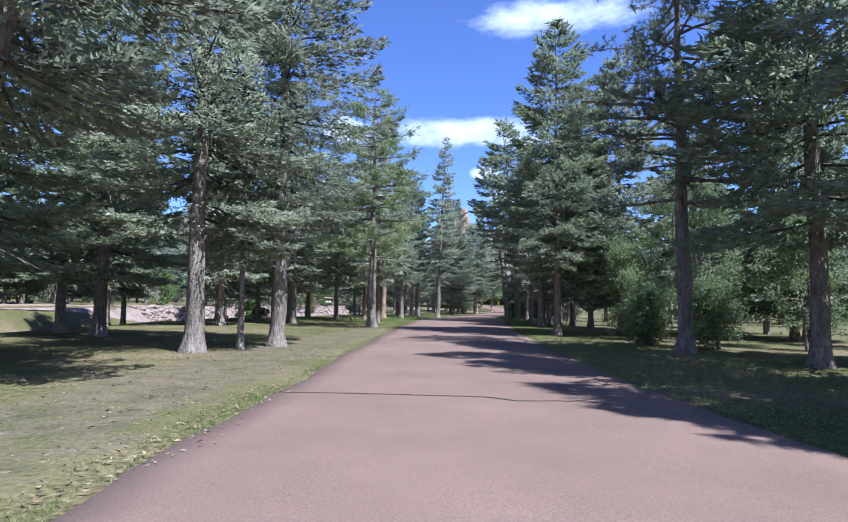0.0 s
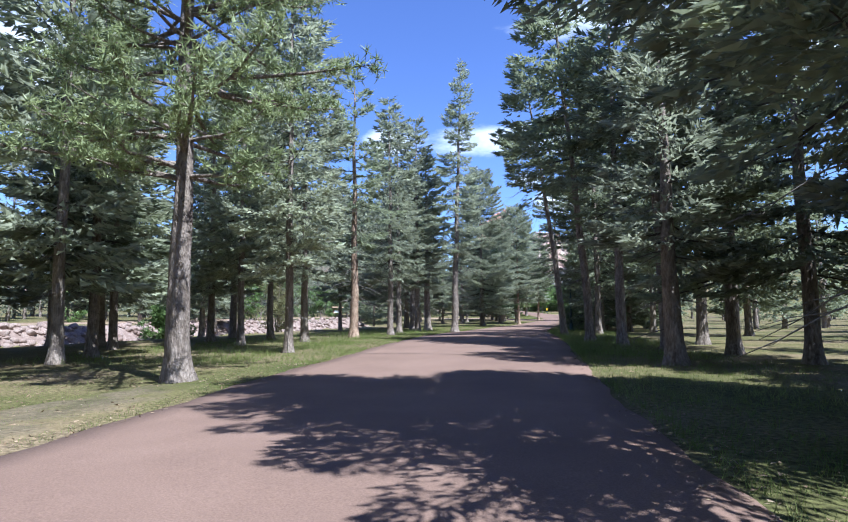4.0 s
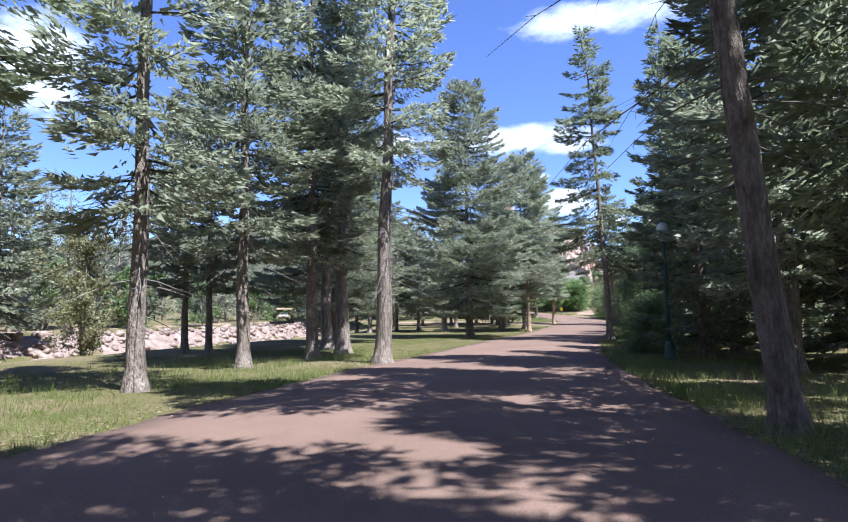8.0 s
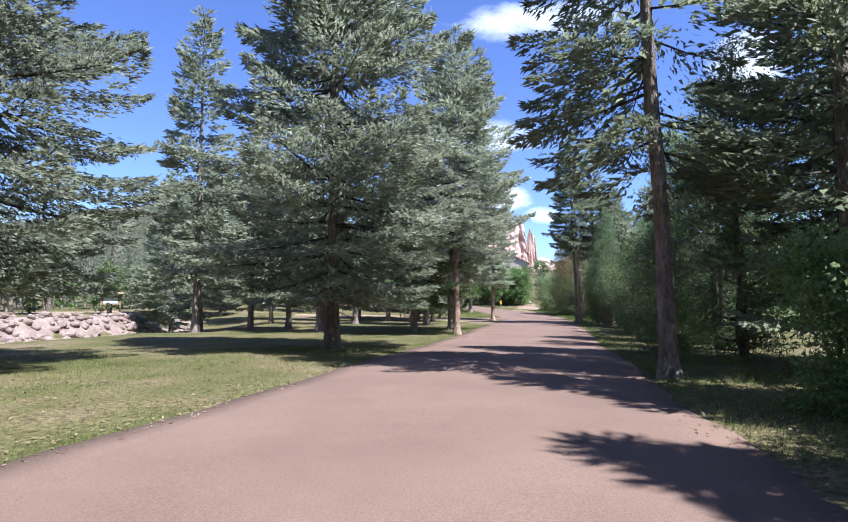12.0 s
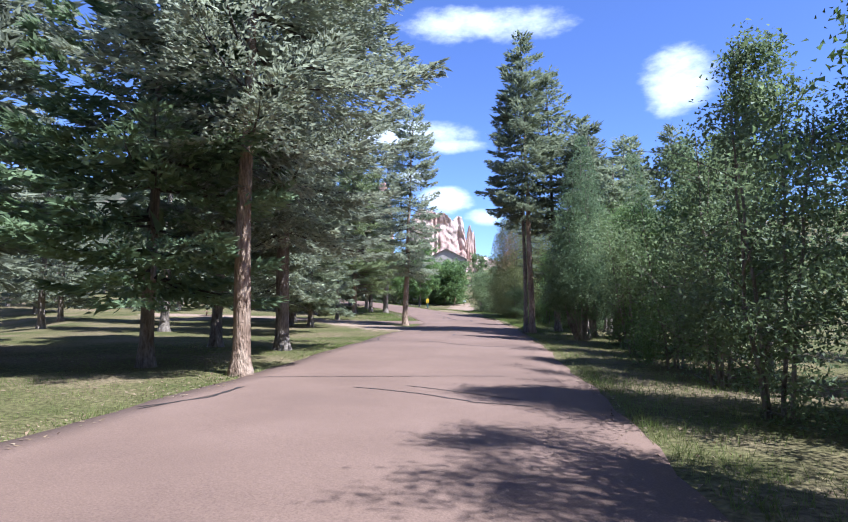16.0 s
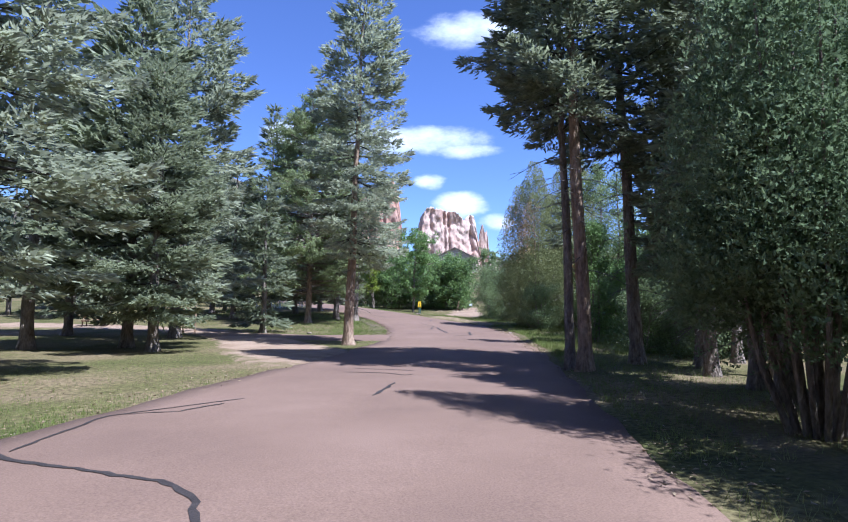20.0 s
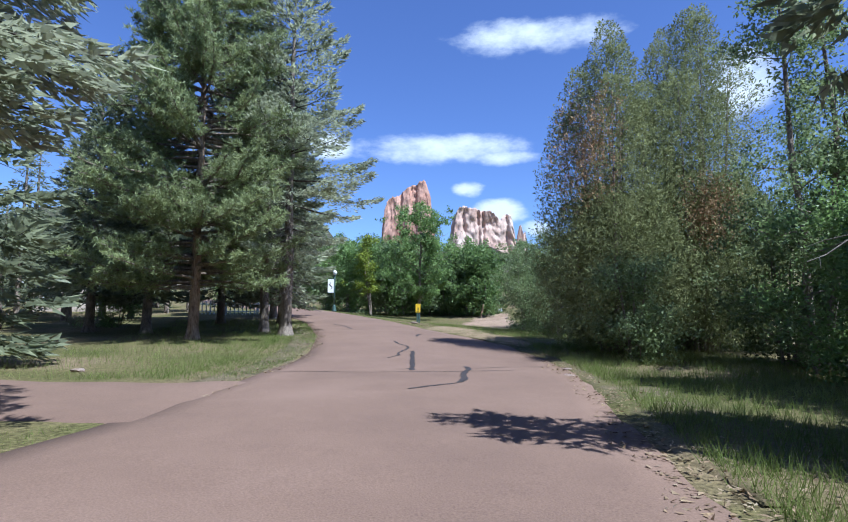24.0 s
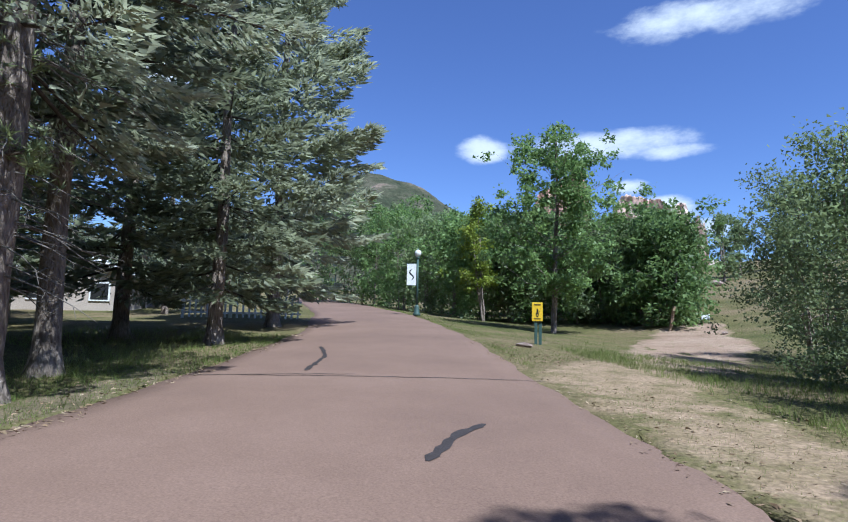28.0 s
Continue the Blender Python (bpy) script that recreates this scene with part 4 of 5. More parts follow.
conifer("fir_tree", 21.62, 123.70, 15, 7.0, 1.9, .13, "slim fir close beside a thicker lit trunk", FIR, (-.4, -.2), 107, dead=16)
leafy("cottonwood_tree", 26.3, 133.6, 5.6, 1.2, .06, "small leafy tree at the edge of the bushes", LEAF, 88, stems=2, base=.1, clumps=210, per=80, leaf=.075, group="cottonwoods", spire=.5)
for k, (bx, by, bh, br) in enumerate(((21.6, 115.6, 9.0, 1.75), (25.0, 117.7, 9.1, 1.8), (25.9, 114.6, 8.8, 1.6))):
    juniper("juniper_tree", bx, by, bh, br, "dense green cone-shaped juniper in the roadside thicket", 53 + k, (0, 0, -9, .1), 52000, "thicket junipers", JUNIPER_GREEN, (.7, 1.8), .58, 1.2)
conifer("fir_tree", 15.8, 84.6, 18, 1.4, 2.4, .2, DARKFIR, FIR, seed=99)
conifer("fir_tree", 17.9, 87.4, 17, 1.4, 2.4, .2, DARKFIR, FIR, seed=100)
conifer("fir_tree", 24.9, 123.3, 12.5, 3.0, 1.6, .14, DARKFIR, FIR, seed=90, dead=14)
for k, (bx, by, bh, br) in enumerate(((24.2, 121.8, 11.5, 1.5), (25.3, 124.0, 12.0, 1.6), (23.7, 119.6, 11.0, 1.4), (25.6, 121.6, 9.5, 1.3), (27.0, 125.0, 10.0, 1.5), (23.7, 116.9, 8.4, 1.3), (23.2, 118.2, 8.8, 1.3))):
    conifer("fir_tree", bx, by, bh, 3.2, br, .15, "thin-stemmed dark fir in the shaded thicket", FIR, seed=160 + k, dead=22)
for k, (bx, by, bh, br) in enumerate(((22.6, 112.6, 6.0, 1.5), (24.4, 111.2, 8.2, 2.1), (23.3, 109.8, 6.4, 1.6), (27.6, 115.4, 8.6, 2.0), (29.0, 127.0, 6, 1.9), (29.4, 134.6, 5.4, 1.6))):
    leafy("cottonwood_tree", bx, by, bh, br, .12, "tall leafy cottonwood beside the road", (LEAF_DARK, LEAF)[k == 0], seed=40 + k, stems=2 + k % 2, base=.02, clumps=260, per=125 if bx < np.interp(by, EDGE_Y, EDGE_R) + 4.2 else 70, leaf=.064 if bx < np.interp(by, EDGE_Y, EDGE_R) + 4.2 else .105, group="cottonwoods", spire=.4)

for k, (bx, by, bh, br) in enumerate(((31.0, 130.5, 14, 2.6), (33.4, 134.2, 15, 2.8), (30.6, 127.4, 11, 2.0), (34.8, 130.6, 15, 2.8))):
    conifer("fir_tree", bx, by, bh, 1.2, br, .18, "dark fir behind the verge shrubs", FIR, seed=180 + k)
leafy("cottonwood_tree", 30.6, 141.8, 11.0, 1.9, .12, "tall leafy cottonwood beside the junipers", LEAF_DARK, 195, stems=2, base=.05, clumps=280, per=70, leaf=.1, group="cottonwoods", spire=.35)

# ---- stretch four: the bend and the lawn ----
leafy("willow_shrub", 5.5, 159.7, 2.2, 1.6, .03, "bright green shrub in the grass under the pine", LEAF, 96, stems=4, base=.05, clumps=150, per=50, leaf=.085, category="shrub", group="willow shrubs")
juniper("juniper_tree", 27.9, 147.8, 11.7, 2.8, "tall dense olive juniper with a rust-brown dead patch", 50, (-1.9, -1.5, 6.9, 1.7), 68000, fine=.75)
juniper("juniper_tree", 31.1, 148.5, 13.0, 3.2, "tall dense olive juniper beside another", 51, (-.6, -2.2, 4.6, 1.0), 70000, fine=.8)
leafy("juniper_shrub", 27.4, 144.8, 3.0, 1.3, .06, "bushy olive shrub under the junipers", LEAF_DARK, 52, stems=3, base=.05, clumps=170, per=50, leaf=.09, category="shrub", group="junipers")
for k, (bx, by, bh, br) in enumerate(((30.4, 139.8, 4.4, 1.7), (31.0, 136.2, 4.6, 1.8), (33.0, 141.5, 6.4, 2.1), (30.6, 131.6, 4.4, 1.7), (34.5, 136.0, 8.0, 2.4), (31.2, 144.2, 4.8, 1.9), (33.4, 142.8, 6.5, 2.1), (35.5, 147.5, 9.5, 2.4), (33.6, 151.0, 7.0, 2.3))):
    leafy("willow_shrub", bx, by, bh, br, .04, "leafy green shrub in tall grass at the verge", (LEAF, LEAF_DARK)[k % 2], seed=60 + k, stems=4, base=.03, clumps=220, per=60, leaf=.1, category="shrub", group="willow shrubs")
pine("pine_tree", 12.1, 152.8, 17.0, 2.3, 5.0, .22, "bushy green pine with limbs down to the grass", seed=4, full=2.4, count=2.9, gap=.42, top_power=.45)
conifer("spruce_tree", 15.5, 154.8, 17.5, 4.4, 3.5, .27, "grey spruce with bare twiggy limbs and a straight trunk", SPRUCE, seed=91, dead=80, fine_twigs=True, bare=.95, full=.85, power=.5)
conifer("fir_tree", 13.9, 157.2, 16, 4.6, 2.6, .22, "dark fir with a mottled trunk beside the road", FIR, seed=92, dead=18)
conifer("fir_tree", 11.6, 169.2, 16.5, 2.0, 3.7, .24, "broad silver-grey fir leaning over the road", seed=93, density=1.2, power=.42)
conifer("fir_tree", 9.8, 163.5, 15, 1.8, 3.2, .24, DARKFIR, FIR, seed=94, density=1.1)
conifer("fir_tree", 8.6, 156.4, 17.5, 2.2, 2.5, .22, DARKFIR, FIR, seed=95)
conifer("fir_tree", 5.8, 156.6, 14, 2.0, 2.8, .22, DARKFIR, FIR, seed=96)
leafy("ash_tree", 21.9, 178.2, 11.8, 3.7, .12, "young ash with an open bright green crown on the lawn", LEAF, 70, base=.16, clumps=300, per=52, leaf=.19)
for k, (bx, by, bh, br) in enumerate(((-5.0, 211.4, 11.2, 3.4), (-0.3, 206.9, 11.8, 3.5), (-1.7, 214.9, 14.1, 3.9), (3.7, 204.1, 11.1, 3.4), (2.6, 212.1, 13.6, 3.8), (8.0, 199.1, 9.8, 3.2), (7.1, 207.2, 12.1, 3.5), (11.5, 194.9, 8.7, 3.0), (10.9, 203.0, 10.8, 3.3), (14.4, 191.4, 7.4, 2.8), (14.1, 199.5, 9.2, 3.1), (16.7, 189.8, 7.6, 2.8), (16.8, 196.9, 9.1, 3.1), (18.8, 189.0, 7.6, 2.8), (19.3, 196.1, 8.9, 3.0), (20.9, 188.2, 7.2, 2.8), (21.6, 195.2, 8.4, 2.9), (23.0, 186.2, 6.9, 2.7), (24.0, 193.2, 7.8, 2.9), (24.8, 185.1, 6.3, 2.6), (26.2, 192.0, 7.0, 2.7), (26.4, 183.0, 6.2, 2.6), (28.0, 189.8, 6.9, 2.7), (27.7, 181.8, 6.1, 2.6), (28.4, 187.5, 6.5, 2.3))):
    leafy("scrub_oak", bx, by, bh, br, .07, "bright green scrub oak behind the lawn", LEAF_DARK if k % 3 == 1 else LEAF, seed=80 + k, stems=3, base=.02, clumps=230, per=26, leaf=.25, category="shrub", group="lawn scrub oaks", puff=.8)
leafy("scrub_oak", 17.4, 186.6, 8.4, 1.9, .08, "lime-green oak among darker ones", LEAF_YELLOW, 99, stems=3, base=.3, clumps=90, per=34, leaf=.18, category="shrub", group="lawn scrub oaks")
for k, (bx, by, bh, br) in enumerate(((27.5, 160.6, 4.8, 1.6), (28.6, 165.4, 5.6, 1.8), (28.2, 156.6, 4.4, 1.6), (31.6, 159.0, 8.5, 2.4), (30.4, 169.0, 6.0, 2.0), (29.4, 160.2, 6.2, 1.9), (32.5, 165.0, 7.5, 2.3))):
    leafy("willow_shrub", bx, by, bh, br, .03, "thin grey-green willow shrub beside the sandy path", LEAF_DARK, seed=100 + k, stems=5, base=.03, clumps=200, per=60, leaf=.088, category="shrub", group="willow shrubs")

# ---- distance ----
def crag(name, x, y, w, d, h, seed, label, line=(.7, .9, 1, .9, .95, .7), rock=None):
    """A wall of sandstone fins with clefts and a ragged top."""
    rng = np.random.default_rng(seed)
    nx, nz = 84, 72
    X = np.linspace(-w / 2, w / 2, nx)
    top = h * np.interp(X, np.linspace(-w / 2, w / 2, len(line)), line) * (1 + .014 * np.interp(X, np.linspace(-w / 2, w / 2, 10), rng.uniform(-1, 1, 10)) + .008 * np.interp(X, np.linspace(-w / 2, w / 2, 40), rng.uniform(-1, 1, 40))) * np.clip(1 - np.abs(2 * X / w) ** 14, 0, 1) ** .5
    def lumps(a, b):
        g = rng.uniform(-1, 1, (a, b))
        cols = np.stack([np.interp(np.linspace(0, 1, nz), np.linspace(0, 1, a), g[:, k]) for k in range(b)], 1)
        return np.stack([np.interp(np.linspace(0, 1, nx), np.linspace(0, 1, b), cols[k]) for k in range(nz)], 0)

    clefts = np.zeros(nx)
    for c in rng.integers(8, nx - 8, 4):
        clefts -= np.exp(-((np.arange(nx) - c) / 1.8) ** 2)
    u = np.linspace(0, 1, nz)
    V = []
    for side in (-1, 1):
        XX = X[None] + .02 * w * lumps(14, 7)
        ZZ = top[None] * u[:, None] - 12
        depth = d * (.5 - .22 * u[:, None] ** 1.6) + d * (.09 * lumps(11, 6) + .035 * lumps(26, 13) + .014 * lumps(60, 34)) + d * .09 * clefts[None] * rng.uniform(.4, 1, (nz, 1))
        V.append(np.stack([XX, side * np.maximum(depth, .05 * d), ZZ], -1))
    V[1] = V[1][::-1]
    v = np.concatenate(V, 0)
    v += rng.normal(0, .004 * w, v.shape)
    m = v.shape[0]
    i, j = np.meshgrid(np.arange(m - 1), np.arange(nx - 1), indexing='ij')
    f = np.stack([i * nx + j, i * nx + j + 1, (i + 1) * nx + j + 1, (i + 1) * nx + j], -1).reshape(-1, 4)
    ob = new(name, mesh_of(name, v.reshape(-1, 3), f, rock or ROCK, False))
    ob.location = (x, y, gz(x, y) if y < 300 else 8)
    return tagged(ob, label, "rock formation", "sandstone crags")


crag("sandstone_crag", 53, 372, 29, 26, 54, 3, "pink and white sandstone crag with dark clefts", (.96, 1, 1, .985, .99, .98, .975, .95, .90, .955, .95, .85))
crag("sandstone_spire", 71, 377, 5.5, 6, 49, 5, "narrow pink sandstone spire beside the crag")
crag("sandstone_crag", 20.5, 425, 29, 28, 78, 7, "tall red sandstone crag with a slanting top", (.70, .82, .87, .90, .925, .94, .96, .985, 1, .985, .90, .80), ROCK_RED)
crag("sandstone_crag", 100, 460, 60, 30, 40, 9, "low pink sandstone ridge far off")


def hill(name, x, y, w, d, h, seed, mat, label, flat=2, peak=None):
    rng = np.random.default_rng(seed)
    n = 70
    X, Y = np.meshgrid(np.linspace(-1, 1, n), np.linspace(-1, 1, n))
    ph = rng.uniform(0, 6, 8)
    z = h * np.clip(1 - X ** flat, 0, 1) ** 1.1 * np.clip(1 - Y ** 2, 0, 1) * (1 + .05 * np.sin(7 * X + ph[0]) + .035 * np.sin(15 * X + ph[1] + 3 * Y) + .03 * np.sin(31 * X + ph[2]) * np.cos(23 * Y + ph[3]))
    if peak:
        z = z * (.6 + .4 * np.exp(-((X * w - peak[0]) / peak[1]) ** 2))
    v = np.stack([X * w, Y * d, z - 3], -1).reshape(-1, 3)
    i, j = np.meshgrid(np.arange(n - 1), np.arange(n - 1), indexing='ij')
    f = np.stack([i * n + j, i * n + j + 1, (i + 1) * n + j + 1, (i + 1) * n + j], -1).reshape(-1, 4)
    ob = new(name, mesh_of(name, v, f, mat, True))
    ob.location = (x, y, 6)
    return tagged(ob, label, kind="structure")


hill("backdrop_hill", -370, 640, 370, 170, 124, 1, SCRUB, "scrub-covered mountainside with pale rock", 8, (255, 190))
hill("backdrop_hill", -470, 420, 240, 240, 62, 2, SCRUB, "scrub-covered mountainside with pale rock")
hill("backdrop_hill", 430, 760, 420, 150, 40, 3, SCRUB, "low wooded ridge")

wr = np.random.default_rng(5)
spots = []
while len(spots) < 110:
    wx, wy = wr.uniform(-62, -22), wr.uniform(10, 185)
    if wx < np.interp(wy, BANK_Y, BANK_X) - 7:
        spots.append((wx, wy, wr.uniform(11, 18), wr.uniform(2.0, 3.2)))
far_wood("far_wood", spots, "grey-green conifer wood beyond the dry creek", SPRUCE, 1)
spots = []
while len(spots) < 90:
    wx, wy = wr.uniform(18, 62), wr.uniform(-12, 140)
    if wx > np.interp(wy, EDGE_Y, EDGE_R) + (13 if wy < 78 else 19):
        spots.append((wx, wy, wr.uniform(10, 16), wr.uniform(2.0, 3.0)))
far_wood("far_wood", spots, "shaded conifer wood behind the roadside trees", FIR, 2)
spots = []
while len(spots) < 60:
    wx, wy = wr.uniform(-45, 6), wr.uniform(160, 262)
    if wx < np.interp(wy, EDGE_Y, EDGE_L) - 6 and wx < 4:
        spots.append((wx, wy, wr.uniform(9, 14), wr.uniform(2.0, 3.0)))
far_wood("far_wood", spots, "dark conifer wood above the bend", FIR, 3)
for k, (bx, by, bh, br) in enumerate(((-27, 104, 6.5, 3.2), (-24.5, 112, 6.5, 3.0), (-22.5, 121, 5.5, 2.6), (-31, 96, 6.5, 3.2), (-34, 87, 5.5, 2.6), (-22, 130, 5, 2.4), (-36, 78, 5, 2.4), (-37, 66, 5, 2.5), (-20, 66, 3.0, 1.6), (-38, 54, 5, 2.4))):
    leafy("willow_shrub", bx, by, bh, br, .06, "green shrub on the terrace beyond the creek", (LEAF, LEAF_DARK)[k % 2], seed=120 + k, stems=4, base=.05, clumps=130, per=34, leaf=.22, category="shrub", group="creek shrubs")
for k, (bx, by, bh, br) in enumerate(((36.6, 206, 6.6, 2.4), (38.8, 210, 6.0, 2.3), (34.6, 213, 5, 2.0), (49, 205, 7, 2.6), (44, 214, 5, 2.0))):
    leafy("ash_tree", bx, by, bh, br, .12, "dark tree on the crest of the meadow", LEAF_DARK, seed=140 + k, stems=2, base=.1, clumps=100, per=22, leaf=.28)
for k, (bx, by, bh, br) in enumerate(((9.6, 74.8, 2.4, 1.1), (11.2, 78.6, 3.0, 1.3), (11.6, 81.6, 2.8, 1.2), (13.0, 77.4, 3.4, 1.4), (15.2, 91.5, 3.2, 1.3), (17.0, 95.0, 3.8, 1.5), (17.6, 99.4, 3.6, 1.4), (18.8, 102.4, 4.2, 1.5), (19.6, 105.2, 3.6, 1.4), (20.6, 109.0, 3.6, 1.4), (21.6, 111.8, 3.2, 1.3), (23.0, 116.6, 4.0, 1.5), (22.4, 107.0, 5.0, 1.7), (24.4, 129.0, 2.6, 1.2), (26.6, 130.8, 3.4, 1.5), (25.0, 126.6, 3.0, 1.3))):
    leafy("roadside_shrub", bx + (0 if 85 < by < 113 else 1.7), by, bh * (1.25 if 85 < by < 113 else .9), br * (1.15 if 85 < by < 113 else 1), .035, "leafy shrub in the roadside thicket", (LEAF_DARK, LEAF_DARK, LEAF)[k % 3], seed=150 + k, stems=4, base=.03, clumps=150, per=90, leaf=.062, category="shrub", group="thicket shrubs")


# ---- side drive, paths and verges ----
def ribbon(name, pts, widths, mat, lift, label, seed=0, kind="structure", ragged=.12, feather=1.0):
    """A strip along a polyline that lies on the land."""
    rng = np.random.default_rng(seed)
    pts = np.array(pts, float)
    d = np.concatenate([[0], np.cumsum(np.linalg.norm(np.diff(pts, axis=0), axis=1))])
    s = np.arange(0, d[-1] + .01, .35)
    P = np.stack([np.interp(s, d, pts[:, 0]), np.interp(s, d, pts[:, 1])], -1)
    k = np.ones(9) / 9
    for c in (0, 1):
        P[:, c] = np.convolve(np.pad(P[:, c], 4, mode='reflect', reflect_type='odd'), k, 'valid')
    t = unit(np.gradient(P, axis=0))
    n = np.stack([-t[:, 1], t[:, 0]], -1)
    w = np.interp(s, np.linspace(0, d[-1], len(widths)), widths)
    us = np.linspace(-1, 1, 9)
    jag = rng.normal(0, ragged, (len(s), 2))
    jag = (jag + np.roll(jag, 1, 0)) * .7
    w = w * (1 + .35 * ragged * (np.sin(s * .9 + seed) + .7 * np.sin(s * 2.3 + 2 * seed)))
    half = w[:, None] / 2 * np.ones((1, 9))
    half[:, 0] += jag[:, 0]
    half[:, -1] += jag[:, 1]
    XY = P[:, None] + n[:, None] * (us[None] * half)[..., None]
    Z = ground_z(XY[..., 0], XY[..., 1]) + lift
    Z[:, [0, -1]] -= lift + .12
    Z[0] -= lift
    Z[-1] -= lift
    m = 9
    i, j = np.meshgrid(np.arange(len(s) - 1), np.arange(m - 1), indexing='ij')
    f = np.stack([i * m + j + 1, i * m + j, (i + 1) * m + j, (i + 1) * m + j + 1], -1).reshape(-1, 4)
    ob = new(name, mesh_of(name, np.concatenate([XY, Z[..., None]], -1).reshape(-1, 3), f, mat, True))
    inside = ob.data.attributes.new("inside", 'FLOAT', 'POINT')
    edge = np.minimum(np.clip((1 - np.abs(us)) * 2.0, 0, 1)[None] * np.ones((len(s), 1)), np.clip(np.minimum(s, s[-1] - s) / 1.2, 0, 1)[:, None])
    inside.data.foreach_set("value", (edge * feather).astype(np.float32).ravel())
    return tagged(ob, label, kind=kind)


ribbon("side_drive", [(16.5, 125.5), (14.2, 128.5), (12.6, 133), (10.6, 138.5), (7.5, 143.5), (1, 148), (-9, 151)], (6.5, 5, 4.4, 4.2, 4, 4), DIRT, .045, "pink dirt side drive leaving the park road", 1)
ribbon("side_drive", [(19.5, 138.6), (16.2, 138.2), (12.8, 138.9), (9.4, 140.8)], (6.5, 4.6, 3.6, 3.4), ASPHALT, .055, "shaded paved branch round a grass island", 2)
ribbon("trail", [(24.6, 161.5), (25.8, 167), (27.4, 174.5), (28.9, 182.5)], (2.6, 4.8, 5.4, 3.3), DIRT, .02, "sandy trail climbing from the road", 3, ragged=.3)
ribbon("verge", [(25.6, 149), (24.7, 153.5), (23.7, 157), (23.0, 160), (24.4, 163.2)], (1.2, 2.0, 3.0, 3.4, 2.4), STRAW, .02, "straw-coloured gravel verge", 4, ragged=.35, feather=.72)
ribbon("verge", [(-4.6, 2), (-4.6, 12), (-4.5, 20), (-3.6, 28), (-2.8, 36)], (3.6, 4.6, 5.0, 3.6, 1.6), LITTER, .02, "dry needle litter along the verge", 5, ragged=.15, feather=.68)
ribbon("verge", [(17.3, 102.5), (18.6, 107.2), (20.2, 112.5), (21.6, 118)], (0.9, 1.5, 1.5, 0.9), LITTER, .02, "bare gravel verge", 6, ragged=.15, feather=.5)
ribbon("verge", [(17.0, 139.6), (17.3, 144), (17.1, 149), (16.5, 154), (15.4, 159)], (1.1, 1.3, 1.2, 1.3, 1.1), LITTER, .02, "narrow strip of dry leaves along the verge", 7, ragged=.12, feather=.85)
ribbon("verge", [(24.2, 133), (25.0, 138), (25.6, 143), (26.0, 148)], (1.5, 2.0, 1.7, 1.5), LITTER, .02, "narrow strip of dry leaves along the verge", 8, ragged=.15, feather=.5)
ribbon("creek_road", [(-24, 150), (-27, 118), (-31, 92), (-35, 60), (-38, 20)], (4, 4.5, 4.5, 4.5, 4), DIRT, .05, "pale dirt track above the creek bank", 9)


def crack(width, pts, seed=[0]):
    """A line of crack sealant on the road."""
    seed[0] += 1
    rng = np.random.default_rng(seed[0])
    pts = np.array(pts, float)
    d = np.concatenate([[0], np.cumsum(np.linalg.norm(np.diff(pts, axis=0), axis=1))])
    s = np.linspace(0, d[-1], max(4, int(d[-1] / .12)))
    P = np.stack([np.interp(s, d, pts[:, 0]), np.interp(s, d, pts[:, 1])], -1) + rng.normal(0, .012, (len(s), 2))
    t = unit(np.gradient(P, axis=0))
    n = np.stack([-t[:, 1], t[:, 0]], -1)
    w = width * .55 * rng.uniform(.7, 1.3, len(s))
    w[0] *= .4
    w[-1] *= .4
    A, B = P + n * w[:, None], P - n * w[:, None]
    v = np.stack([np.c_[A, road_z(A[:, 0], A[:, 1]) + .006], np.c_[B, road_z(B[:, 0], B[:, 1]) + .006]], 1).reshape(-1, 3)
    i = np.arange(len(s) - 1) * 2
    me = mesh_of("crack_seal", v, np.stack([i, i + 1, i + 3, i + 2], -1), TAR)
    mesh_part("crack_seal", me, road, "dark tar crack seal")


crack(0.05, [(-2.32, 9.70), (-1.17, 9.50), (0.15, 9.25), (1.00, 9.15), (1.45, 8.80), (2.30, 8.90), (2.82, 9.25)])
crack(0.05, [(-0.80, 43.91), (0.39, 43.48), (1.99, 42.84), (2.97, 42.55), (3.84, 42.34), (4.92, 42.35)])
crack(0.05, [(8.36, 95.66), (10.20, 94.82), (11.49, 94.44), (12.80, 94.26)])
crack(0.09, [(11.34, 93.14), (11.37, 92.84), (11.40, 92.43)])
crack(0.04, [(8.96, 100.64), (9.71, 101.67), (10.05, 102.65)])
crack(0.03, [(10.00, 103.96), (12.55, 103.61), (15.01, 103.61)])
crack(0.03, [(12.82, 102.37), (13.65, 101.58), (14.50, 100.79)])
crack(0.04, [(11.94, 102.25), (13.01, 101.41), (13.71, 100.62), (14.50, 100.27)])
crack(0.05, [(8.91, 100.81), (9.74, 101.51), (9.98, 102.59)])
crack(0.04, [(2.61, 75.00), (4.23, 74.35), (5.11, 73.93)])
crack(0.05, [(2.93, 75.04), (4.02, 74.45), (4.83, 73.95)])
crack(0.06, [(12.09, 116.22), (13.17, 115.28), (14.81, 114.37), (15.25, 113.91), (15.56, 112.76), (16.49, 111.63), (18.25, 111.37)])
crack(0.04, [(12.95, 115.66), (13.01, 117.62), (14.54, 118.96)])
crack(0.04, [(13.20, 117.76), (13.89, 117.85), (14.35, 118.51)])
crack(0.05, [(16.59, 119.04), (17.02, 120.77)])
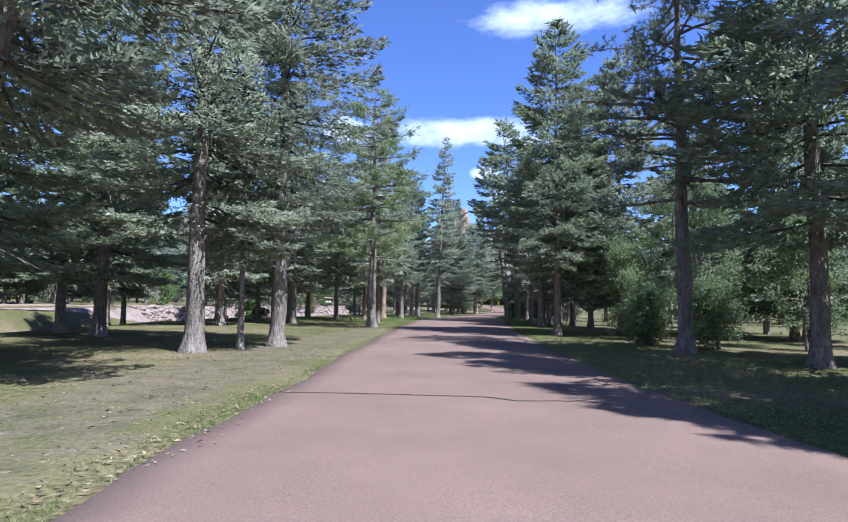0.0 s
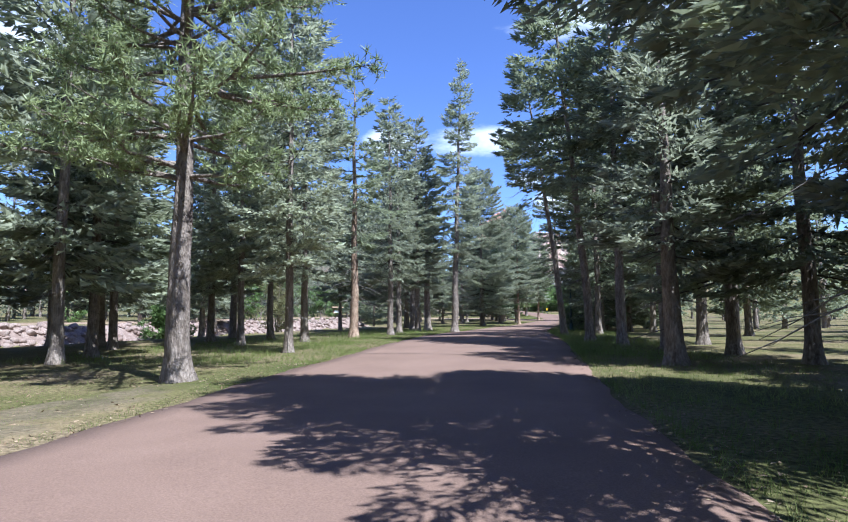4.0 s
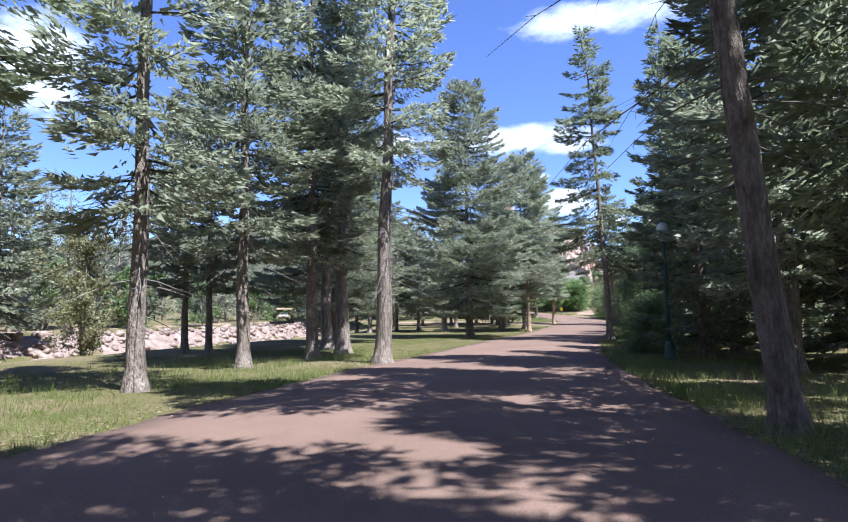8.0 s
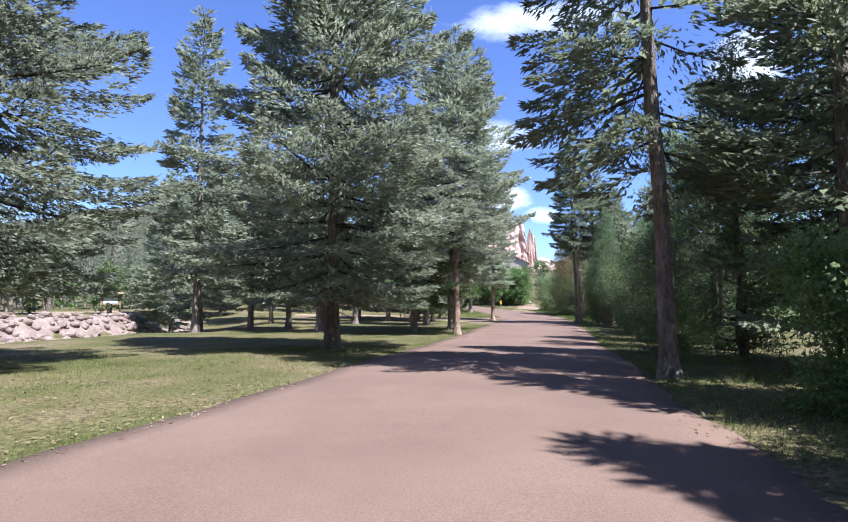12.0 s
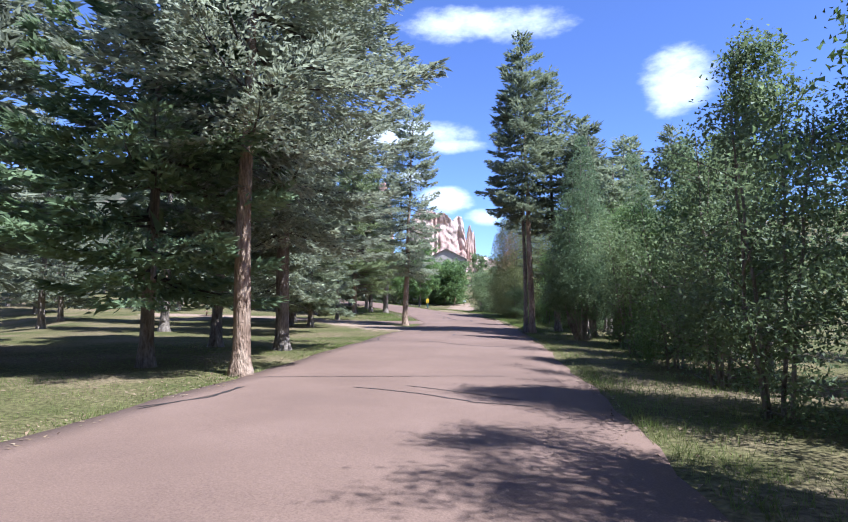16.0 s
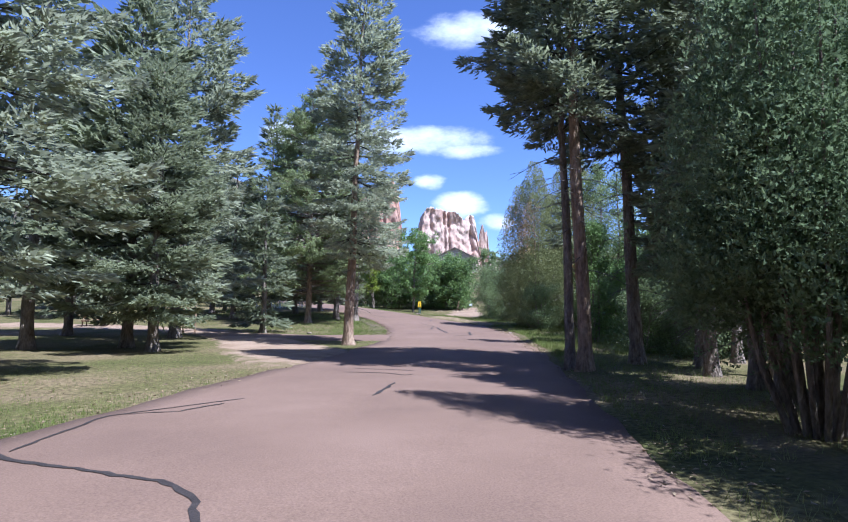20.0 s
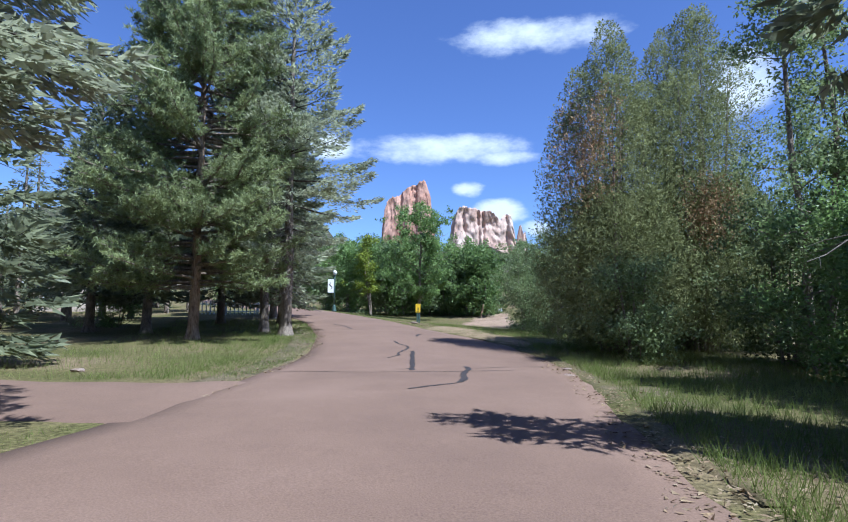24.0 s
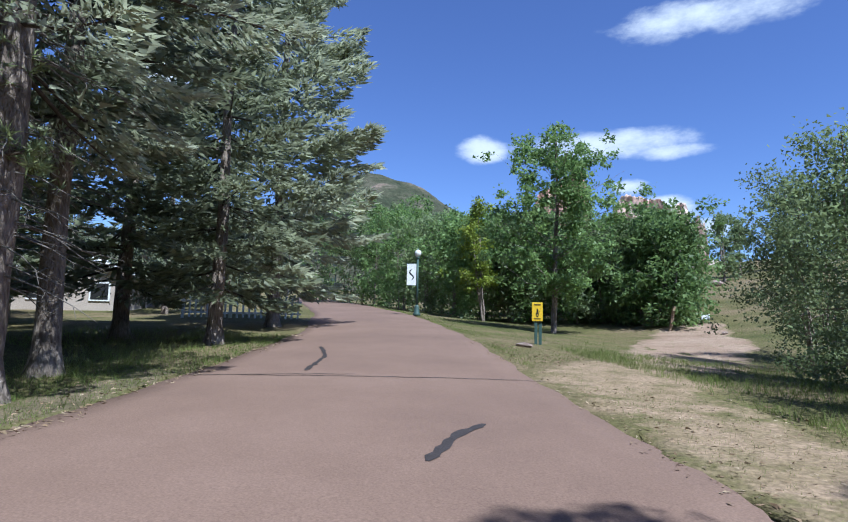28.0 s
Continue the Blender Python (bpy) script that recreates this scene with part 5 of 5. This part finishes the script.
crack(0.04, [(16.17, 123.67), (17.63, 122.98)])
crack(0.05, [(15.93, 122.90), (16.88, 122.53), (17.34, 122.04), (17.51, 122.28)])
crack(0.05, [(16.62, 119.13), (16.78, 119.77), (16.91, 120.16)])
crack(0.05, [(17.95, 132.04), (18.83, 131.46), (19.52, 131.14), (20.05, 130.92)])
crack(0.035, [(17.59, 142.26), (18.23, 142.44), (19.95, 142.03), (21.97, 142.12), (22.44, 142.29), (23.22, 142.50), (23.76, 142.75)])
crack(0.035, [(22.49, 142.85), (23.36, 143.30), (24.62, 143.67)])
crack(0.12, [(22.43, 143.36), (22.43, 142.75), (22.18, 141.60), (22.16, 140.83), (21.95, 140.12)])
crack(0.07, [(21.95, 140.12), (21.44, 139.67), (20.95, 139.20)])
crack(0.12, [(21.12, 147.87), (21.10, 145.75), (21.08, 143.57), (21.04, 142.40)])
crack(0.04, [(21.11, 143.07), (20.87, 142.64), (20.60, 142.66)])
crack(0.07, [(20.37, 146.01), (20.69, 146.68), (20.66, 147.38), (20.98, 148.74), (20.93, 149.59), (20.63, 150.33), (20.42, 151.62)])
crack(0.1, [(21.60, 155.37), (21.44, 154.88), (21.35, 153.91)])
crack(0.03, [(16.34, 157.68), (19.05, 158.31)])
crack(0.03, [(17.21, 157.80), (19.53, 158.16), (22.16, 158.80)])
crack(0.08, [(16.60, 162.44), (17.50, 160.69), (18.07, 158.52)])


# ---- creek bank of boulders ----
def boulder_mesh(seed):
    rng = np.random.default_rng(seed)
    bm = bmesh.new()
    bmesh.ops.create_icosphere(bm, subdivisions=2, radius=1)
    ax = rng.normal(0, 1, (7, 3))
    ax /= np.linalg.norm(ax, axis=1)[:, None]
    cut = rng.uniform(.55, .85, 7)
    for v in bm.verts:
        p = np.array(v.co)
        for a, c in zip(ax, cut):
            e = p @ a - c
            if e > 0:
                p = p - a * e * .9
        v.co = p * np.array([1, .8, .62]) * (1 + rng.normal(0, .03))
    me = bpy.data.meshes.new("boulder")
    bm.to_mesh(me)
    bm.free()
    me.materials.append(BOULDER)
    return me


BOULDERS = [boulder_mesh(k) for k in range(8)]
bank = sheet("creek_bank", np.linspace(-1.0, 3.6, 9), np.linspace(34, 150, 90), lambda u, y: ground_z(np.interp(y, BANK_Y, BANK_X) + u, y) + .03, BOULDER)
bv = np.empty(len(bank.data.vertices) * 3, dtype=np.float32)
bank.data.vertices.foreach_get("co", bv)
bv = bv.reshape(-1, 3)
bv[:, 0] = -.9 + (bv[:, 0] + .9) * (.12 + .88 * smooth(40, 78, bv[:, 1]))
bv[:, 0] += np.interp(bv[:, 1], BANK_Y, BANK_X)
bv[:, 2] = ground_z(bv[:, 0], bv[:, 1]) + .03
bank.data.vertices.foreach_set("co", bv.ravel())
tagged(bank, "stony creek bank of pale pink boulders", kind="structure")
br = np.random.default_rng(11)
rest = Soup()
ico_v = [np.array([v.co for v in m.vertices]) for m in BOULDERS]
ico_f = [np.array([p.vertices for p in m.polygons]) for m in BOULDERS]
for k in range(900):
    y = br.uniform(60, 128) if k < 300 else br.uniform(58, 150)
    u = -.8 + br.uniform(0, 3.8) * float(.25 + .75 * smooth(45, 78, y))
    x = np.interp(y, BANK_Y, BANK_X) + u
    sc = br.uniform(.16, .42) * (1.25 if k < 300 else 1)
    e = Euler((br.uniform(-.4, .4), br.uniform(-.4, .4), br.uniform(0, 6.28)))
    if k < 300:
        ob = new("boulder", BOULDERS[k % 8])
        ob.matrix_world = Matrix.LocRotScale((x, y, gz(x, y) + sc * .22), e, (sc, sc, sc))
        ob.parent = bank
    else:
        rot = np.array(e.to_matrix())
        rest.add(ico_v[k % 8] @ rot.T * sc + np.array([x, y, gz(x, y) + sc * .2]), ico_f[k % 8])
tagged(mesh_part("boulder_fill", rest.mesh("boulder_fill", BOULDER), bank), kind="stuff")


# ---- grass ----
def grass(name, boxes, label, seed, mat=None):
    """Tufts of grass blades in strips beside the road: (side, y0, y1, near, far, count, height)."""
    rng = np.random.default_rng(seed)
    Vs = []
    for side, y0, y1, a, b, n, h in boxes:
        y = rng.uniform(y0, y1, n)
        off = a + (b - a) * rng.random(n) ** 1.4
        e = np.interp(y, EDGE_Y, EDGE_L) if side < 0 else np.interp(y, EDGE_Y, EDGE_R)
        x = e + side * off
        keep = np.sin(.9 * x + 1.7 * np.sin(.6 * y)) + np.sin(1.3 * y + x) + rng.normal(0, .8, n) > -1.1
        x, y = x[keep], y[keep]
        n = len(x)
        p = np.stack([x, y, ground_z(x, y) - .02], -1)
        k = 4
        d = rng.normal(0, .42, (n, k, 3))
        d[..., 2] = 1
        d = unit(d)
        L = h * rng.uniform(.45, 1.2, (n, k))
        q = unit(np.cross(d, rng.normal(0, 1, (n, k, 3)))) * (.003 + .007 * L)[..., None]
        o = p[:, None] + rng.normal(0, .05, (n, k, 3)) * np.array([1, 1, 0])
        Vs.append(np.stack([o - q, o + q, o + d * L[..., None]], 2).reshape(-1, 3))
    v = np.concatenate(Vs)
    return tagged(new(name, mesh_of(name, v, np.arange(len(v)).reshape(-1, 3), mat or GRASS)), label, kind="stuff")


grass("grass", [(-1, 2, 40, .05, 7, 13950, 0.074), (-1, 40, 78, .05, 4, 8680, 0.164), (-1, 40, 78, 2.5, 10, 4030, 0.312), (-1, 78, 120, .05, 7, 14725, 0.09), (-1, 78, 104, 3, 12, 7750, 0.115), (-1, 112, 136, .1, 6, 3100, 0.098), (-1, 141, 166, .05, 3.5, 8060, 0.139), (-1, 141, 166, 1.5, 8, 3720, 0.246)], "green and straw grass on the verge", 1)
grass("grass", [(1, 6, 40, .1, 5, 8060, 0.148), (1, 40, 70, .1, 4, 6510, 0.262), (1, 70, 104, .1, 3, 5270, 0.164), (1, 104, 130, .2, 4, 5270, 0.139), (1, 128, 150, .4, 6, 9920, 0.279), (1, 150, 164, .3, 2.6, 2790, 0.082), (1, 148, 166, 2.4, 9, 7440, 0.213), (1, 164, 192, .2, 16, 18600, 0.082)], "tall green grass on the verge", 2)


def litter(name, boxes, label, seed, mat):
    """Fallen leaves, needles and grit along the road's edges: (side, y0, y1, in, out, count, size)."""
    rng = np.random.default_rng(seed)
    Vs = []
    for side, y0, y1, a, b, n, size in boxes:
        y = rng.uniform(y0, y1, n)
        off = a + (b - a) * rng.beta(1.6, 2.4, n) + .12 * np.sin(1.7 * y)
        x = (np.interp(y, EDGE_Y, EDGE_L) if side < 0 else np.interp(y, EDGE_Y, EDGE_R)) + side * off
        keep = np.sin(1.1 * y + 2 * np.sin(.5 * y)) + rng.normal(0, .7, n) > -.5
        x, y, off = x[keep], y[keep], off[keep]
        n = len(x)
        z = np.where(off < .05, road_z(x, y) + .012, ground_z(x, y) + .02)
        p = np.stack([x, y, z], -1)
        d = unit(np.c_[rng.normal(0, 1, (n, 2)), rng.normal(0, .18, n)])
        q = unit(np.cross(d, UP + rng.normal(0, .3, (n, 3))))
        L = (size * rng.uniform(.5, 1.4, n))[:, None]
        Vs.append(np.stack([p - d * L * .5, p + q * L * .32, p + d * L * .5], 1).reshape(-1, 3))
    v = np.concatenate(Vs)
    return tagged(new(name, mesh_of(name, v, np.arange(len(v)).reshape(-1, 3), mat)), label, kind="stuff")


litter("leaf_litter", [(-1, 2, 60, -.25, 1.6, 5000, .07), (-1, 60, 126, -.3, 1.4, 4500, .07), (-1, 138, 166, -.3, 1.2, 4200, .085), (1, 2, 60, -.3, 1.4, 3600, .07), (1, 60, 130, -.3, 1.5, 5200, .07), (1, 128, 152, -.45, 1.6, 5200, .085), (1, 150, 166, -.2, 3.2, 3600, .07)],
       "dry leaves and grit strewn along the road's edges", 3, DRY_LEAF)
litter("leaf_litter", [(-1, 4, 40, .6, 7, 5200, .09), (-1, 76, 122, .6, 8, 5200, .08)], "needle litter and twigs strewn over the lawn", 4, DRY_LEAF)


# ---- lamp post, signs and small things ----
def lamp_post(x, y, H, face, label, banner=True):
    root = new("lamp_post")
    root.matrix_world = pose(x, y, gz(x, y) - .01, 0, 0, face)
    tagged(root, label, "lamp post", "lamp posts")
    part("base", lathe([(.21, 0), (.21, .12), (.16, .2), (.14, .45), (.11, .55), (.075, .62)]), GREEN_PAINT, root)
    part("pole", lathe([(.07, .5), (.05, H - .55)]), GREEN_PAINT, root)
    part("collar", lathe([(.05, H - .58), (.09, H - .52), (.11, H - .46), (.09, H - .43)]), GREEN_PAINT, root)
    part("globe", lathe([(.09, H - .44), (.17, H - .32), (.19, H - .2), (.15, H - .09), (.07, H - .03)]), GLOBE, root, "milky glass globe")
    part("finial", lathe([(.08, H - .04), (.03, H), (.012, H + .09)], 10), GREEN_PAINT, root)
    if banner:
        for z in (H - .82, H - 2.05):
            bm = lathe([(.014, 0), (.014, .62)], 8)
            bmesh.ops.rotate(bm, matrix=Matrix.Rotation(radians(-90), 3, 'Y'), verts=bm.verts)
            bmesh.ops.translate(bm, vec=(0, 0, z), verts=bm.verts)
            part("banner_arm", bm, GREEN_PAINT, root)
        bm = prism(.52, .012, 1.2, 0)
        bmesh.ops.translate(bm, vec=(-.34, 0, H - 1.435), verts=bm.verts)
        cloth = part("banner", bm, WHITE_PAINT, root, "white cloth banner with a dark swirl")
        for sy in (-.0085, .0085):
            path = [(-.34 + .11 * math.sin(a * 2.1), sy, H - 1.75 + .6 * a / 3) for a in np.linspace(0, 3, 14)]
            v, f = tube(path, [.05 * math.sin(.2 + 2.7 * i / 13) + .006 for i in range(14)], 6)
            v[:, 1] = sy + (v[:, 1] - sy) * .03
            mesh_part("emblem", mesh_of("emblem", v, f, BLACK_PAINT), cloth)
    return root


lamp_post(14.4, 180.3, 3.75, 8, "green-painted lamp post with a globe and a white banner")
lamp_post(10.9, 70.6, 4.4, 0, "green-painted lamp post with a milky globe among the firs", False)
lamp_post(-4.6, 214, 3.75, 20, "green-painted lamp post with a banner further up the road")

sign = new("trail_sign")
sign.matrix_world = pose(21.6, 166.8, gz(21.6, 166.8), 0, 0, 6)
tagged(sign, "yellow hiker sign on a green post beside the road", "sign")
bm = prism(.09, .07, 1.0, .012)
bmesh.ops.translate(bm, vec=(0, .05, .48), verts=bm.verts)
part("post", bm, GREEN_PAINT, sign)
bm = prism(.09, .07, .9, .012)
bmesh.ops.translate(bm, vec=(.13, .07, .43), verts=bm.verts)
part("post", bm, GREEN_PAINT, sign)
bm = prism(.32, .025, .56, .008)
bmesh.ops.translate(bm, vec=(.04, 0, .98), verts=bm.verts)
board = part("board", bm, YELLOW_PAINT, sign, "yellow painted board")
for bx, bz, bw, bh, lean in ((.04, 1.05, .035, .035, 0), (.04, .97, .05, .12, 8), (.015, .875, .025, .1, -18), (.065, .875, .025, .1, 16), (.085, .96, .018, .12, 20), (.04, 1.19, .2, .03, 0), (.04, .77, .2, .025, 0)):
    bm = prism(bw, .006, bh, 0)
    bmesh.ops.rotate(bm, matrix=Matrix.Rotation(radians(lean), 3, 'Y'), verts=bm.verts)
    bmesh.ops.translate(bm, vec=(bx, -.016, bz), verts=bm.verts)
    part("symbol", bm, BLACK_PAINT, board, "black walking symbol")


def stone(x, y, s, label, flat=.5):
    ob = new("stone", BOULDERS[int(x * 7 + y) % 8])
    ob.matrix_world = Matrix.LocRotScale((x, y, gz(x, y) + s * flat * .3), Euler((0, 0, x)), (s, s * .7, s * flat))
    return tagged(ob, label, "stone", "verge stones")


stone(21.35, 165.4, .3, "pale flat stone in the grass", .45)
stone(24.6, 141.8, .16, "small pale stone on the verge")
stone(24.9, 143.0, .13, "small pale stone on the verge")
stone(13.2, 142.6, .2, "pale stone at the side drive")
stone(29.4, 177.5, .3, "pale stone beside the trail")
stone(35.0, 202.0, .9, "large pale stone on the crest of the meadow", .6)


def post(x, y, h, lean, w, mat, label):
    root = new("marker_post")
    root.matrix_world = pose(x, y, gz(x, y) - .05, 0, lean, 20)
    tagged(root, label, "post", "marker posts")
    bm = prism(w, w, h, .01)
    bmesh.ops.translate(bm, vec=(0, 0, h / 2), verts=bm.verts)
    part("shaft", bm, mat, root)
    bm = prism(w * 1.15, w * 1.15, .04, .008)
    bmesh.ops.translate(bm, vec=(0, 0, h), verts=bm.verts)
    part("cap", bm, mat, root)
    return root


post(27.5, 180.0, 1.3, 12, .12, WOOD, "leaning pale wooden marker post beside the trail")
post(31.5, 172.0, 1.3, 0, .08, WOOD, "thin wooden marker post in the shrubs")
plate = new("ground_marker")
plate.matrix_world = pose(29.6, 182.0, gz(29.6, 182.0) - .02, 0, 0, 10)
tagged(plate, "small white marker plate in the meadow", "marker")
bm = prism(.42, .03, .3, .008)
bmesh.ops.translate(bm, vec=(0, 0, .33), verts=bm.verts)
part("plate", bm, WHITE_PAINT, plate)
for sx in (-.14, .14):
    bm = prism(.03, .03, .3, .004)
    bmesh.ops.translate(bm, vec=(sx, 0, .12), verts=bm.verts)
    part("leg", bm, WOOD, plate)


def picnic_table(x, y, turn, label):
    root = new("picnic_table")
    root.matrix_world = pose(x, y, gz(x, y), 0, 0, turn)
    tagged(root, label, "picnic table", "picnic tables")
    for i in range(5):
        bm = prism(1.9, .14, .04, .006)
        bmesh.ops.translate(bm, vec=(0, -.32 + .16 * i, .74), verts=bm.verts)
        part("top_plank", bm, WOOD, root)
    for s in (-1, 1):
        for k in (0, 1):
            bm = prism(1.9, .13, .04, .006)
            bmesh.ops.translate(bm, vec=(0, s * (.66 + .15 * k), .44), verts=bm.verts)
            part("seat_plank", bm, WOOD, root)
        for e in (-.65, .65):
            bm = prism(.05, .1, .86, .006)
            bmesh.ops.rotate(bm, matrix=Matrix.Rotation(radians(s * 28), 3, 'X'), verts=bm.verts)
            bmesh.ops.translate(bm, vec=(e, s * .36, .37), verts=bm.verts)
            part("leg", bm, WOOD, root)
    for e in (-.6, .6):
        bm = prism(.05, 1.55, .09, .006)
        bmesh.ops.translate(bm, vec=(e, 0, .37), verts=bm.verts)
        part("crossbar", bm, WOOD, root)
    return root


picnic_table(-1.2, 149.0, 10, "weathered wooden picnic table under the spruces")
picnic_table(1.0, 158.0, 70, "pale picnic table in the sunlit clearing")


def kiosk(x, y, turn, label):
    root = new("trail_kiosk")
    root.matrix_world = pose(x, y, gz(x, y) - .05, 0, 0, turn)
    tagged(root, label, "kiosk")
    for sx in (-.8, .8):
        bm = prism(.12, .12, 2.0, .01)
        bmesh.ops.translate(bm, vec=(sx, 0, 1.0), verts=bm.verts)
        part("post", bm, WOOD, root)
    bm = prism(1.48, .06, .8, .01)
    bmesh.ops.translate(bm, vec=(0, 0, 1.3), verts=bm.verts)
    board_ = part("panel", bm, WOOD, root)
    bm = prism(1.2, .02, .55, .004)
    bmesh.ops.translate(bm, vec=(0, -.045, 1.32), verts=bm.verts)
    part("notice", bm, WHITE_PAINT, board_, "pale notice board")
    for s in (-1, 1):
        bm = prism(2.1, .55, .06, .008)
        bmesh.ops.rotate(bm, matrix=Matrix.Rotation(radians(-s * 24), 3, 'X'), verts=bm.verts)
        bmesh.ops.translate(bm, vec=(0, s * .24, 2.06), verts=bm.verts)
        part("roof_slope", bm, WOOD, root)
    return root


kiosk(-21.5, 129.0, 30, "small pale wooden trail kiosk beyond the creek bank")


def notice_board(x, y, turn, label):
    root = new("notice_board")
    root.matrix_world = pose(x, y, gz(x, y) - .05, 0, 0, turn)
    tagged(root, label, "notice board", "notice boards")
    for sx in (-.62, 0, .62):
        bm = prism(.09, .09, 2.2, .01)
        bmesh.ops.translate(bm, vec=(sx, .04, 1.1), verts=bm.verts)
        part("post", bm, WOOD, root)
    for sx in (-.33, .33):
        bm = prism(.56, .03, .42, .006)
        bmesh.ops.translate(bm, vec=(sx, -.02, 1.98), verts=bm.verts)
        part("panel", bm, WHITE_PAINT, root, "pale panel")
    return root


notice_board(6.4, 142.3, 25, "pale two-panel notice board under the spruces")


def fence(x, y, turn, length, label):
    """A white picket rail fence."""
    root = new("picket_fence")
    root.matrix_world = pose(x, y, gz(x, y) - .05, 0, 0, turn)
    tagged(root, label, "fence")
    n = int(length / .3)
    for i in range(n):
        bm = prism(.09, .025, 1.0, .006)
        bmesh.ops.translate(bm, vec=(i * .3, -.03, .62), verts=bm.verts)
        part("picket", bm, WHITE_PAINT, root)
    for z in (.35, .9):
        bm = prism(length, .04, .09, .006)
        bmesh.ops.translate(bm, vec=(length / 2 - .15, 0, z), verts=bm.verts)
        part("rail", bm, WHITE_PAINT, root)
    for i in range(int(length / 2.4) + 1):
        bm = prism(.1, .1, 1.2, .01)
        bmesh.ops.translate(bm, vec=(i * 2.4 - .1, .07, .58), verts=bm.verts)
        part("post", bm, WHITE_PAINT, root)
    return root


fence(4.5, 173.5, 8, 6.0, "white picket fence in the clearing behind the spruces")


def cabin(x, y, turn, w, d, h, roof_h, label, wall, roof_mat):
    root = new("house")
    root.matrix_world = pose(x, y, gz(x, y) - .3, 0, 0, turn)
    tagged(root, label, "house", "houses")
    bm = prism(w, d, h, .02)
    bmesh.ops.translate(bm, vec=(0, 0, h / 2), verts=bm.verts)
    part("wall", bm, wall, root)
    bm = bmesh.new()
    vs = [bm.verts.new(c) for c in ((-w / 2, -d / 2, h), (w / 2, -d / 2, h), (0, -d / 2, h + roof_h), (-w / 2, d / 2, h), (w / 2, d / 2, h), (0, d / 2, h + roof_h))]
    for q in ((0, 1, 2), (5, 4, 3), (0, 3, 4, 1), (1, 4, 5, 2), (2, 5, 3, 0)):
        bm.faces.new([vs[k] for k in q])
    part("gable", bm, wall, root)
    L = math.hypot(w / 2 + .6, roof_h * (1 + 1.2 / w))
    for s in (-1, 1):
        bm = prism(L, d + 1.2, .18, .01)
        bmesh.ops.rotate(bm, matrix=Matrix.Rotation(s * math.atan2(roof_h, w / 2), 3, 'Y'), verts=bm.verts)
        bmesh.ops.translate(bm, vec=(s * (w / 4 + .15), 0, h + roof_h / 2 + .06), verts=bm.verts)
        part("roof_slope", bm, roof_mat, root, "grey-brown roof")
    for wx in (-w / 4, w / 4):
        bm = prism(1.2, .08, 1.2, .01)
        bmesh.ops.translate(bm, vec=(wx, -d / 2 - .04, h * .55), verts=bm.verts)
        fr = part("window", bm, WHITE_PAINT, root)
        bm = prism(1.0, .04, 1.0, 0)
        bmesh.ops.translate(bm, vec=(wx, -d / 2 - .075, h * .55), verts=bm.verts)
        part("pane", bm, BLACK_PAINT, fr)
    return root


ROOFING = material("brown_shingle", [(0.3, (.16, .125, .10)), (0.7, (.27, .22, .18))], 1.5, .9, 12, .4)
STUCCO = material("pale_stucco", [(0.3, (.34, .28, .23)), (0.7, (.44, .37, .31))], .8, .9, 20, .2)
cabin(41, 270, -10, 12, 8, 5.4, 3.0, "pale gabled house below the crags", STUCCO, ROOFING)
cabin(-8.5, 181, 25, 7, 6, 2.4, 1.2, "pale house behind the dark trees", STUCCO, WHITE_PAINT)
